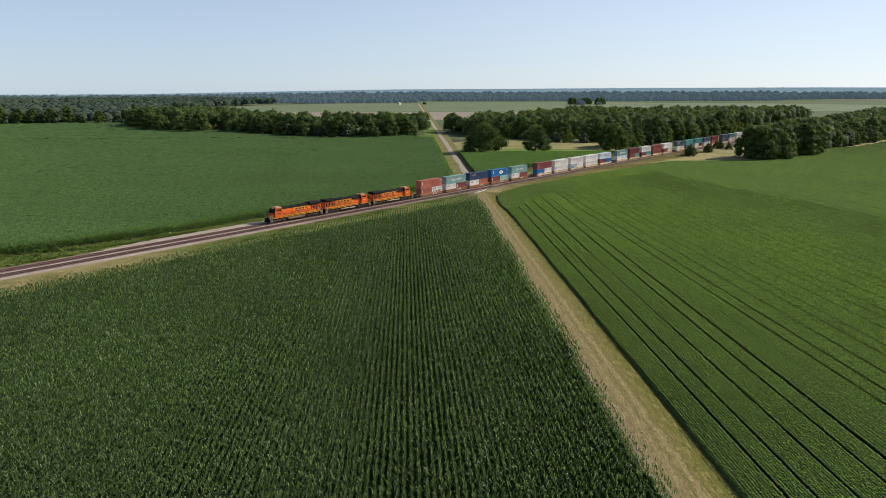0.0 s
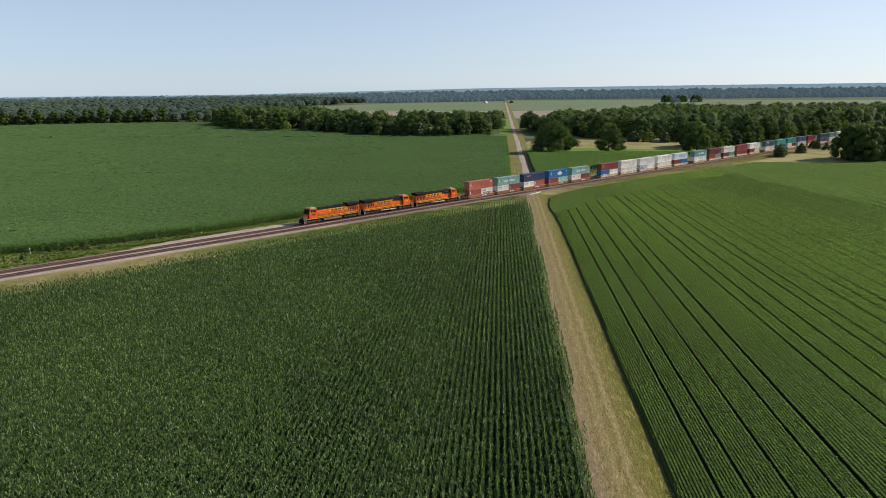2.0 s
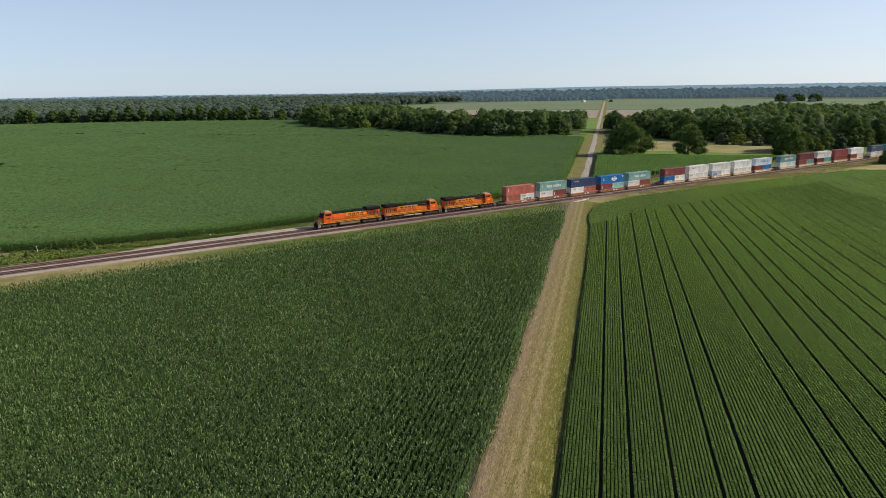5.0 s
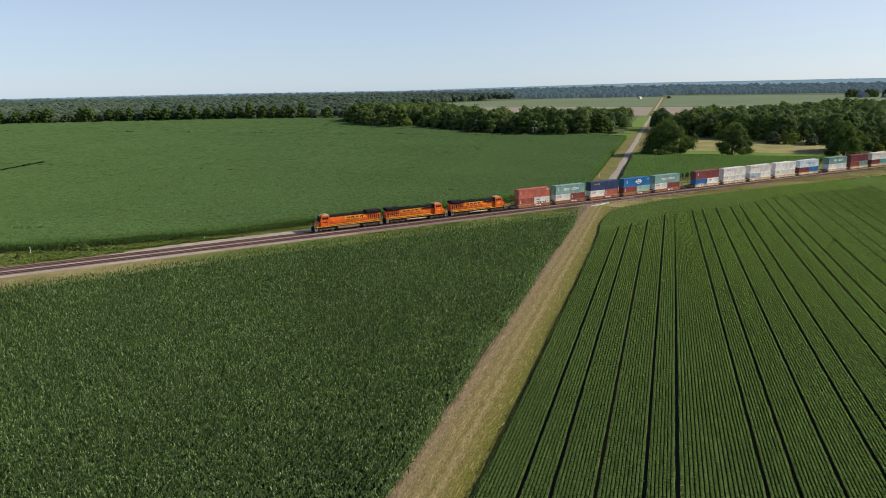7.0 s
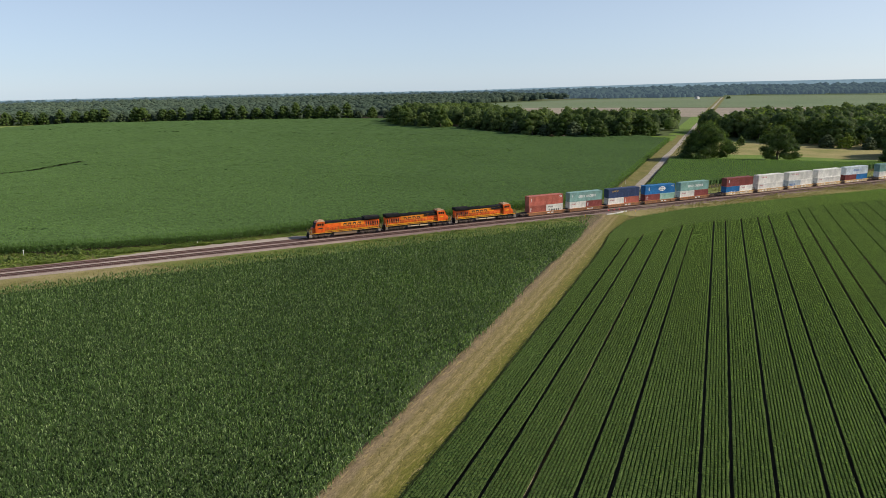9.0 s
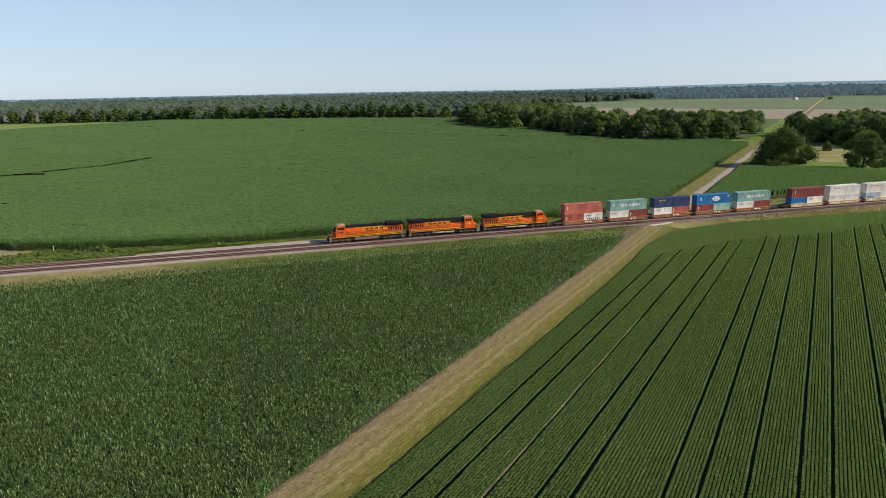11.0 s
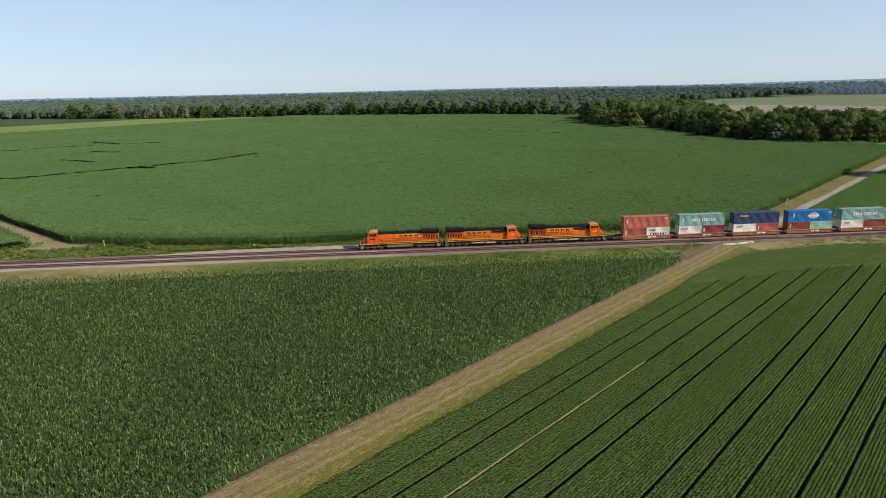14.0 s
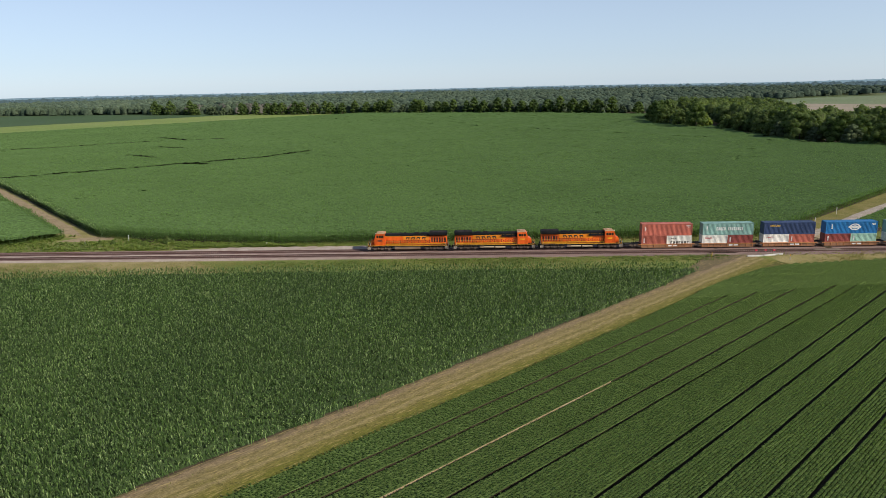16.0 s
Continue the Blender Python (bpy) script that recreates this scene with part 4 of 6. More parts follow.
FIRST = [(69.6, 14.7), (148.9, 14.95), (227.9, 15.25), (309.0, 15.3), (390.5, 15.3)]   # where each five-unit car's first well begins, and its pitch
for i, (col, marks, ink, below) in enumerate(STACKS):
    x0, pitch = FIRST[i // 5]
    x = x0 + pitch * (i % 5)
    first, last = i % 5 == 0, i % 5 == 4
    half = (pitch - 12.45) / 2
    ends = ([-1.2] if first else []) + [12.45 + (half if not last else 1.2)]
    tan = i >= 5
    well_car(x - 0.13, SILL_TAN if tan else SILL_ORANGE, WEB_TAN if tan else SILL_WEB,
             "tan articulated well car with a stained side sill" if tan else "rust-orange articulated well car with ribbed sides", pitch,
             ((6.6, 0.9), (7.7, 1.1)) if not tan else ((1.2, 1.6), (3.3, 0.8), (6.2, 1.9), (8.6, 1.2)), ends)
    z = RAIL + 0.22
    if len(below) == 1:
        c, mk, ik = below[0]
        container("long %s container low in the well car" % NAMES[c], x, z, 12.19, 2.82, c, mk, ik)
    else:
        for j, (c, mk, ik) in enumerate(below):
            container("short %s container low in the well car" % NAMES[c], x + 6.12 * j, z, 6.06, 2.82, c, mk, ik)
    container("long %s corrugated container stacked on top" % NAMES[col], x, z + 2.85, 12.19, 2.9, col, marks, ink)

# ---- crops ----
def leaves_from(base, tips, mids, wide):
    """Bent leaves: base, a pair of points at the bend, tip. base, mids, tips: n x 3; wide: n x 3 half widths across."""
    n = len(base)
    v = np.empty((n, 4, 3), dtype=np.float32)
    v[:, 0], v[:, 1], v[:, 2], v[:, 3] = base, mids - wide, mids + wide, tips
    i = 4 * np.arange(n)[:, None]
    f = np.concatenate([i + np.array([[0, 2, 1]]), i + np.array([[1, 2, 3]])], 1).reshape(-1, 3)
    return v.reshape(-1, 3), f


def stand(px, py, count, height, reach, width, zlow=0.45, droop=0.25, whorl=False, uneven=0.12):
    """count arching leaves for each plant foot at px, py; with whorl, half of them crowd at the top."""
    n = len(px)
    N = n * count
    fx, fy = np.repeat(px, count), np.repeat(py, count)
    h = np.repeat(height * rng.uniform(1 - 1.15 * uneven, 1 + uneven, n), count)
    k = np.tile(np.arange(count), n) / max(1, count - 1)
    if whorl:
        k = np.where(k < 0.5, 0.6 * k, 0.8 + 0.2 * k)
    plane = np.repeat(rng.uniform(0, math.pi, n), count)
    ang = plane + np.tile(np.arange(count) * math.pi, n) + rng.normal(0, 0.5, N)
    d = np.stack([np.cos(ang), np.sin(ang)], 1)
    z0 = h * (zlow + (0.92 - zlow) * k) + rng.normal(0, 0.05, N)
    r = reach * (1.25 - 0.8 * k) * rng.uniform(0.75, 1.25, N)
    base = np.stack([fx, fy, z0], 1)
    up = h * 0.16 * (0.5 + k) * rng.uniform(0.6, 1.4, N)
    mids = np.stack([fx + d[:, 0] * r * 0.5, fy + d[:, 1] * r * 0.5, z0 + up], 1)
    fall = up - droop * r * rng.uniform(0.4, 1.8, N) + 0.5 * up * (k > 0.8)
    tips = np.stack([fx + d[:, 0] * r, fy + d[:, 1] * r, z0 + fall], 1)
    w = width * rng.uniform(0.75, 1.2, N)
    tw = rng.normal(0, 0.35, N)
    wide = np.stack([-d[:, 1] * w, d[:, 0] * w, tw * w], 1)
    return leaves_from(base, tips, mids, wide)


def sprays(px, py, count, height, spread, size, tilt=0.32):
    """count diamond-shaped leaves over each plant foot, turned to the sun as bean leaves do."""
    N = len(px) * count
    c = np.stack([np.repeat(px, count) + rng.normal(0, spread, N), np.repeat(py, count) + rng.normal(0, spread, N), height * rng.uniform(0.84, 1.1, N)], 1)
    nrm = np.stack([rng.normal(0, tilt, N), rng.normal(0, tilt, N), np.full(N, 0.25)], 1) + 0.8 * np.array(TO_SUN)
    nrm /= np.linalg.norm(nrm, axis=1)[:, None]
    ang = rng.uniform(0, 2 * math.pi, N)
    a = np.cross(nrm, np.stack([np.cos(ang), np.sin(ang), np.zeros(N)], 1))
    a /= np.linalg.norm(a, axis=1)[:, None]
    b = np.cross(nrm, a)
    s = (size * rng.uniform(0.7, 1.25, N))[:, None]
    v = np.stack([c - a * s, c - b * s * 0.7, c + a * s, c + b * s * 0.7], 1).reshape(-1, 3)
    i = 4 * np.arange(N)[:, None]
    return v, np.concatenate([i + np.array([[0, 1, 2]]), i + np.array([[0, 2, 3]])], 1).reshape(-1, 3)


def drift(P, Q):
    """The bean drills slowly leave the direction of the headland track."""
    return 0.024 * (np.clip(P, -150, 130) + 45) * np.clip((Q - 97) / 6, 0, 1)


def rows(q0, q1, p0, p1, dq, dp, keep, jitter=0.05, slant=False):
    """Plant feet in rows along p; keep(x, y, p, q) says where the stand is."""
    qs = np.arange(q0, q1, dq)
    ps = np.arange(p0, p1, dp)
    Q, P = np.meshgrid(qs, ps, indexing="ij")
    Q = Q + rng.normal(0, jitter, Q.shape)
    P = P + rng.uniform(-0.4, 0.4, P.shape) * dp
    D = Q - drift(P, Q) if slant else Q
    x, y = SC * P + SS * D, SS * P - SC * D
    m = keep(x, y, P, Q)
    return x[m], y[m]


def waver(a, size, seed=0.0):
    """A slow wander between -1 and 1."""
    return 0.5 * np.sin(a / size + seed) + 0.3 * np.sin(a / (size * 0.37) + 1.7 * seed + 1) + 0.2 * np.sin(a / (size * 0.13) + 2.9 * seed)


def stuff(name, data, material, label, category):
    v, f = data
    return tagged(part(name, bulk(name, v, f, material, name in ("woods", "far_woods", "backdrop")), None), label, category, "", "stuff")


def corn_zone(x, y, p, q):
    inside = (q < 70.3 + 0.35 * waver(p, 9)) & (y < -23.3 + 0.9 * waver(x, 31, 2.0) + 0.7 * np.exp(-((x - 5) / 26) ** 2)) & (x > -114)
    near = (y > -92 - 1.33 * (x + 112)) & (y > -160)
    return inside & near


def thin_corn(x, y, p, q):
    return corn_zone(x, y, p, q) & (y > -62)


def full_corn(x, y, p, q):
    return corn_zone(x, y, p, q) & (y <= -62)


cx, cy = rows(-60, 71.5, -190, 60, 0.762, 0.31, full_corn, 0.04)
stuff("corn", stand(cx, cy, 6, 2.0, 0.52, 0.062, 0.30, 1.0, True, 0.15), CORN, "dense dark green corn plants standing in rows", "corn")
cx, cy = rows(-60, 71.5, -190, 60, 0.762, 0.36, thin_corn, 0.05)
stuff("corn", stand(cx, cy, 6, 2.0, 0.52, 0.074, 0.30, 1.0, True, 0.13), CORN, "dense dark green corn plants near the railway", "corn")


def bean_zone(x, y, p, q):
    inside = (q > 78.4 + 0.15 * waver(p, 7) - 1.1 * np.exp(-((p - 34) / 20) ** 2)) & (y < np.interp(x, [60, 76, 90, 99, 120, 400], [-48, -34.4, -23.7, -20.1, -17.6, -36]) + 0.4 * waver(x, 25, 1.0)) & (y > -172)
    return inside & (x < 62 + 0.62 * (y + 160) + 60)


TRAMS = [82.6, 85.7, 89.8, 94.5, 97.3, 104.55, 107.55, 111.9, 116.35, 119.7, 124.7, 128.6, 131.9, 136.6, 142.0]      # open wheel gaps between the drills
while TRAMS[-1] < 520:
    TRAMS.append(TRAMS[-1] + (3.0, 4.4, 4.5, 3.3, 5.0)[len(TRAMS) % 5] + 0.3 * math.sin(len(TRAMS) * 2.1))
TRAMS = 78.4 + 0.381 * np.round((np.array(TRAMS) - 78.4) / 0.381)


def in_tram(q, p, half=0.36):
    i = np.clip(np.searchsorted(TRAMS, q), 1, len(TRAMS) - 1)
    d = np.minimum(np.abs(q - TRAMS[i - 1]), np.abs(q - TRAMS[i]))
    return d < half * (0.95 + 0.1 * np.sin(p * 0.05 + q))


def rows_end(x):
    return -39.0 - 3.0 * np.sin(x * 0.03) - 2.0 * np.sin(x * 0.11)


def beyond(x, y):
    """How far a place lies past the stretch of beans whose leaves can be told apart."""
    return x - (92 + 0.62 * (y + 160))


def fading(x, y):
    return rng.uniform(0, 1, np.shape(x)) < 0.5 - (beyond(x, y) + 25) / 60


def ease(x, y, least=0.08):
    """The drills close up towards the far end of the field."""
    return np.clip(0.55 - beyond(x, y) / 95, least, 1)


def bean_rows(x, y, p, q):
    return bean_zone(x, y, p, q) & ~in_tram(q, p, np.where(q > 100, 0.19, 0.10)) & ~((np.abs(q - 101.3) < 0.19) & (p < -88)) & (y < rows_end(x)) & fading(x, y)


bx, by = rows(78.4, 262, -220, 120, 0.381, 0.34, bean_rows, 0.02, True)
stuff("bean_plants", sprays(bx, by, 2, 0.60, 0.07, 0.125, 0.35), BEAN, "low green bean plants in drilled rows", "beans")


def bean_head(x, y, p, q):
    return bean_zone(x, y, p, q) & (y >= rows_end(x)) & (np.mod(y + 0.6 * np.sin(x * 0.05), 7.3) > 0.35)


bx, by = rows(77.0, 200, -60, 160, 0.42, 0.42, bean_head, 0.2)
stuff("bean_plants", sprays(bx, by, 2, 0.56, 0.15, 0.10), BEAN, "dense green bean plants on the headland", "beans")


def canopy(q0, q1, p0, p1, dq, dp, height, keep, rough=0.12, ridge=0.0, slant=False, top=None, spread=0.18, steep=False, qs=None):
    """A closed crop canopy seen from afar: a jittered sheet with row furrows; it drops to the soil at its edges."""
    if qs is None:
        qs = np.arange(q0, q1 + dq, dq)
    ps = np.arange(p0, p1 + dp, dp)
    Q, P = np.meshgrid(qs, ps, indexing="ij")
    j = np.arange(len(qs))[:, None] % 2
    z = height + rng.normal(0, rough, Q.shape)
    if ridge:
        z = z - j * (ridge(Q) if callable(ridge) else ridge)
    D = drift(P, Q) if slant else 0.0
    Qj = Q - D + rng.normal(0, dq * spread, Q.shape)
    Pj = P + rng.uniform(-0.35, 0.35, P.shape) * dp
    x, y = SC * Pj + SS * Qj, SS * Pj - SC * Qj
    ok = keep(SC * P + SS * (Q - D), SS * P - SC * (Q - D), P, Q)
    if top is not None:
        z = top(z, x, y, P, Q)
    cut = z < -0.15
    z = np.where(ok, z, -0.1)
    n, m = Q.shape
    idx = np.arange(n * m).reshape(n, m)
    any_ok = ok[:-1, :-1] | ok[1:, :-1] | ok[:-1, 1:] | ok[1:, 1:]
    if steep:
        any_ok = ok[:-1, :-1] & ok[1:, :-1] & ok[:-1, 1:] & ok[1:, 1:]
    any_ok &= ~(cut[:-1, :-1] | cut[1:, :-1] | cut[:-1, 1:] | cut[1:, 1:])
    f = np.stack([idx[:-1, :-1], idx[1:, :-1], idx[1:, 1:], idx[:-1, 1:]], -1)[any_ok]
    v = np.stack([x, y, z], -1).reshape(-1, 3)
    used, inv = np.unique(f, return_inverse=True)
    f = inv.reshape(f.shape)
    tri = np.concatenate([f[:, [0, 1, 2]], f[:, [0, 2, 3]]])
    tri = tri[:, ::-1] if np.cross(v[used][tri[0, 1]] - v[used][tri[0, 0]], v[used][tri[0, 2]] - v[used][tri[0, 0]])[2] < 0 else tri
    return v[used], tri


def corn_under(x, y, p, q):
    return corn_zone(x, y, p, q) & corn_zone(x + 0.5, y - 0.5, p, q + 0.8)


stuff("corn", canopy(-60, 71.5, -190, 60, 0.381, 0.9, 1.05, corn_under, 0.1, 0.85), CORN_SHADE, "lower leaves of the corn, coloured dark for shade", "corn")


def bean_under(x, y, p, q):
    return bean_zone(x, y, p, q)


def row_crest(q):
    """1 in the groove between two drills, 0 on their broad tops."""
    return np.where(np.abs(np.mod(q - 78.4, 0.381) - 0.1905) < 0.03, 1.0, 0.0)


def drills(q0, q1):
    """Lines across the drills: two on each top and one in each groove."""
    return np.sort(np.concatenate([np.arange(78.4 + 0.381 * round((q0 - 78.4) / 0.381), q1, 0.381) + d for d in (-0.125, 0.125, 0.1905)]))


def bean_rows_top(z, x, y, p, q):
    tram = in_tram(q, p, 0.16) & (y < rows_end(x))
    groove = z - 0.26 * ease(x, y) * row_crest(q) * (y < rows_end(x)) * ~in_tram(q, p, 0.26)
    gap = np.where(beyond(x, y) < -30, -0.2, z - 0.5 * ease(x, y, 0.25))
    z = np.where(tram, gap, groove)
    return np.where((y >= rows_end(x)) & (np.mod(y + 0.6 * np.sin(x * 0.05), 7.3) < 0.3), z - 0.1, z)


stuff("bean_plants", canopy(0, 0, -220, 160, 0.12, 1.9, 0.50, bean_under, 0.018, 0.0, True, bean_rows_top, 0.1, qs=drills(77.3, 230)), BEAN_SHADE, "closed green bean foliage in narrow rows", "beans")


# worn lines where wheels laid the beans flat and pale
for q0, p0, p1, wide in ((89.5, -112, -20, -0.03), (90.3, -96, -40, -0.035), (88.4, -104, -62, -0.06), (91.3, -70, -30, -0.06)):
    g = Geo()
    ps = np.arange(p0, p1, 1.5)
    pts = []
    for i, p in enumerate(ps):
        w = wide + 0.045 * (math.sin(p * 0.7 + q0) + math.sin(p * 0.23 + 2 * q0))
        mid = q0 + 0.05 * math.sin(p * 0.4)
        w = max(0.004, w)
        pts += [land(p, mid - w, 0.42), land(p, mid + w, 0.42), land(p, mid - w - 0.01, 0.0), land(p, mid + w + 0.01, 0.0)]
    g.add(pts, [f for i in range(len(ps) - 1) for f in ((4 * i, 4 * i + 4, 4 * i + 5, 4 * i + 1), (4 * i, 4 * i + 2, 4 * i + 6, 4 * i + 4), (4 * i + 1, 4 * i + 5, 4 * i + 7, 4 * i + 3))])
    tagged(part("wheel_track", g, RUST_DIRT), "pale flattened line of dry plants between bean rows", "wheel track", "", "structure")


def furrows(z, x, y, p, q):
    """Gaps in the far corn: old wheel marks and a grassed waterway."""
    def seg(ax, ay, bx_, by_, w):
        dx, dy = bx_ - ax, by_ - ay
        t = np.clip(((x - ax) * dx + (y - ay) * dy) / (dx * dx + dy * dy), 0, 1)
        wob = 0.8 * np.sin((x + y) * 0.16)
        return np.hypot(x - ax - t * dx, y - ay - t * dy + wob) < 0.7 * w
    low = np.zeros(np.shape(x), dtype=bool)
    for line, w in ((((-188, 145), (-152, 168), (-119, 192), (-84, 217), (-66, 247)), 1.7), (((-286, 294), (-246, 314), (-218, 338), (-199, 344)), 1.8), (((-214, 383), (-179, 350)), 1.7),
                    (((-172, 352), (-152, 358)), 1.5), (((-176, 295), (-158, 284)), 1.8), (((-174, 242), (-150, 226)), 1.3), (((-118, 190), (-108, 189)), 3.2)):
        for (ax, ay), (bx_, by_) in zip(line, line[1:]):
            low |= seg(ax, ay, bx_, by_, w)
    dip = np.zeros(np.shape(x), dtype=bool)
    for (ax, ay), (bx_, by_), w in (((7, 306), (20, 284), 1.6), ((20, 284), (58, 295), 1.6), ((162, 170), (171, 170), 1.5), ((163, 177), (157, 161), 1.3), ((-71, 47), (-64, 42), 0.8)):
        dip |= seg(ax, ay, bx_, by_, w)
    return np.where(low, -0.3, np.where(dip, z - 0.8, z))


def corn_front(x):
    return np.interp(x, [-110, -84, -74, -60, -36, -22, 0, 60], [24, 21.5, 18.5, 14.6, 9.8, 7.6, 7.2, 7.0])


def far_corn(x, y, p, q):
    edge = (q < 65.8 + 0.4 * waver(p, 12)) & (p > -43.6 + 0.5 * waver(q, 14)) & (y > corn_front(x) + 0.6 * waver(x, 17))
    wood = (q > -628) & ((p < 372 + 14 * waver(q, 40, 1)) | (q < -60)) & (x < 232 + 0.0 * y + 60 * (y < 235) + 6 * waver(y, 30)) & (y < np.interp(x, [-657, -470, -136, 24, 137, 246], [915, 880, 770, 704, 655, 575]))
    return edge & wood


def near_part(x, y, p, q):
    return far_corn(x, y, p, q) & far_corn(x, y - 2.2, p, q) & (p < 114)


def mid_part(x, y, p, q):
    return far_corn(x, y, p, q) & (p >= 108.5) & (p < 337)


def far_part(x, y, p, q):
    return far_corn(x, y, p, q) & (p >= 328)


def far_sheet(q0, q1, p0, p1, dq, dp, keep, rough, words, top=furrows):
    stuff("corn", canopy(q0, q1, p0, p1, dq, dp, 1.8, keep, rough, 0.0, top=top, steep=True), CORN_CANOPY, words, "corn")


far_sheet(-140, 68, -46, 115, 0.6, 0.9, near_part, 0.09, "unbroken green corn field beyond the railway")
far_sheet(-640, -138, -46, 115, 1.1, 1.4, near_part, 0.15, "unbroken green corn field beyond the railway")
far_sheet(-20, 68, 107, 372, 0.9, 1.4, mid_part, 0.09, "green corn in rows beside the farm road")
far_sheet(-640, -19, 107, 337, 1.6, 2.2, mid_part, 0.18, "unbroken green corn field beyond the railway")
far_sheet(-700, 68, 327, 700, 3.0, 4.0, far_part, 0.3, "unbroken green corn reaching the woods", None)


def corn_face(x, y, p, q):
    return far_corn(x, y, p, q) & (y < corn_front(x) + 7) & (x > -100) & (x < 150)


cx, cy = rows(-80, 68, -46, 130, 0.762, 0.3, corn_face, 0.12)
stuff("corn", stand(cx, cy, 5, 1.85, 0.45, 0.08, 0.35, 0.5), CORN_TOP, "green corn plants along the far side of the railway", "corn")


n = 3600
ex, ey = rng.uniform(-84, 150, n), rng.uniform(6.5, 22, n)
ep, eq = to_pq(ex, ey)
keep = far_corn(ex, ey, ep, eq) & ~far_corn(ex, ey - 3.5, ep, eq)
stuff("corn", stand(ex[keep], ey[keep], 6, 1.7, 0.6, 0.10, 0.15, 0.5), CORN, "ragged front of the corn facing the railway", "corn")


def corn_tops(x, y, p, q):
    reach_ = np.clip(1.25 - np.hypot(x + 40, y + 180) / 520, 0.12, 1)
    return far_corn(x, y, p, q) & (furrows(np.full(np.shape(x), 2.0), x, y, p, q) > 1.5) & (y > corn_front(x) + 1.5) & (rng.uniform(0, 1, np.shape(x)) < reach_)


cx, cy = rows(-330, 66, -44, 335, 0.762, 1.15, corn_tops, 0.1)
stuff("corn", sprays(cx, cy, 1, 1.90, 0.12, 0.22, 0.42), CORN_TOP, "upper leaves of the wide corn field", "corn")


def path_face(x, y, p, q):
    return far_corn(x, y, p, q) & (p < -41.2) & (y > 14)


cx, cy = rows(-320, 0, -46, -40, 0.5, 0.45, path_face, 0.15)
stuff("corn", stand(cx, cy, 5, 1.85, 0.42, 0.10, 0.1, 0.6), CORN, "dark shaded corn along the field path", "corn")


def road_face(x, y, p, q):
    return far_corn(x, y, p, q) & (q > 63.6) & (p < 330)


cx, cy = rows(62, 68, 80, 330, 0.6, 0.55, road_face, 0.12)
stuff("corn", stand(cx, cy, 5, 1.85, 0.42, 0.10, 0.1, 0.6), CORN_TOP, "green corn along the farm road", "corn")


def left_corn(x, y, p, q):
    return (p < -50.0 + 0.6 * waver(q, 11)) & (y > 12 + 1.5 * waver(x, 13) + 12 * np.exp(-((x + 84) / 8) ** 2)) & (x > -260)


stuff("corn", canopy(-300, 40, -240, -48, 0.9, 1.1, 1.8, left_corn, 0.12, 0.0, steep=True), CORN_CANOPY, "corner of another corn field across a path", "corn")


def left_face(x, y, p, q):
    return left_corn(x, y, p, q) & ~(left_corn(x, y - 3.0, p, q) & left_corn(x, y, p + 2.5, q)) & (x > -170)


cx, cy = rows(-260, 40, -110, -48, 0.6, 0.6, left_face, 0.15)
stuff("corn", stand(cx, cy, 5, 1.85, 0.45, 0.10, 0.1, 0.6), CORN_TOP, "green corn at the corner of the field path", "corn")


def small_corn(x, y, p, q):
    return (q > 76.6 + 0.3 * waver(p, 9)) & (q < 188) & (p < 214.5 + 0.6 * waver(q, 8)) & (y > 17.0 + 1.0 * waver(x, 12))


cx, cy = rows(76, 188, 60, 215, 0.762, 1.2, small_corn, 0.08)
stuff("corn", sprays(cx, cy, 4, 1.72, 0.12, 0.20, 0.42), CORN_TOP, "upper leaves of the small corn field", "corn")
stuff("corn", canopy(75.5, 190, 60, 217, 0.381, 1.6, 1.6, small_corn, 0.07, 0.08), CORN_CANOPY, "small corn field in straight rows between road and oaks", "corn")


def far_beans(x, y, p, q):
    bound = (q > 78.4) & (y < -18.5 + 1.2 * waver(x, 25, 1.0)) & (y > -420) & (x < 560)
    trees = y < np.interp(x, [120, 250, 268, 282, 300, 372, 430, 640], [-18.5, -27, -42, -62, -72, -70, -92, -120])
    near = (beyond(x, y) < 27.5) & (y > -171)
    return bound & trees & ~near


def drill_top(z, x, y, p, q):
    open_ = y < rows_end(x)
    return np.where(in_tram(q, p, 0.16), z - 0.5 * ease(x, y, 0.2) * open_, z - 0.26 * ease(x, y) * row_crest(q) * open_)


def tram_top(z, x, y, p, q):
    return np.where(in_tram(q, p, 0.30) & (y < rows_end(x)), z - 0.45 * ease(x, y, 0.12), z)


def drilled(x, y, p, q):
    return far_beans(x, y, p, q) & (q < 171)


def tram_lines(x, y, p, q):
    return far_beans(x, y, p, q) & (q > 169)


stuff("bean_plants", canopy(0, 0, -250, 300, 0.12, 4.0, 0.50, drilled, 0.008, 0.0, True, drill_top, 0.1, qs=drills(79, 171)), BEAN_CANOPY, "green bean field in long drilled rows", "beans")
lines = np.array([a for t in TRAMS[TRAMS > 168] for a in (t - 0.40, t - 0.22, t + 0.22, t + 0.40, t + 1.6)])
stuff("bean_plants", canopy(0, 0, -300, 420, 0.4, 5.0, 0.50, tram_lines, 0.04, 0.0, True, tram_top, 0.05, qs=np.sort(lines[lines < 460])), BEAN_CANOPY, "green bean field with dark wheel gaps", "beans")
stuff("bean_plants", canopy(458, 760, -420, 520, 2.4, 5.0, 0.50, far_beans, 0.04), BEAN_CANOPY, "green bean field reaching the far trees", "beans")


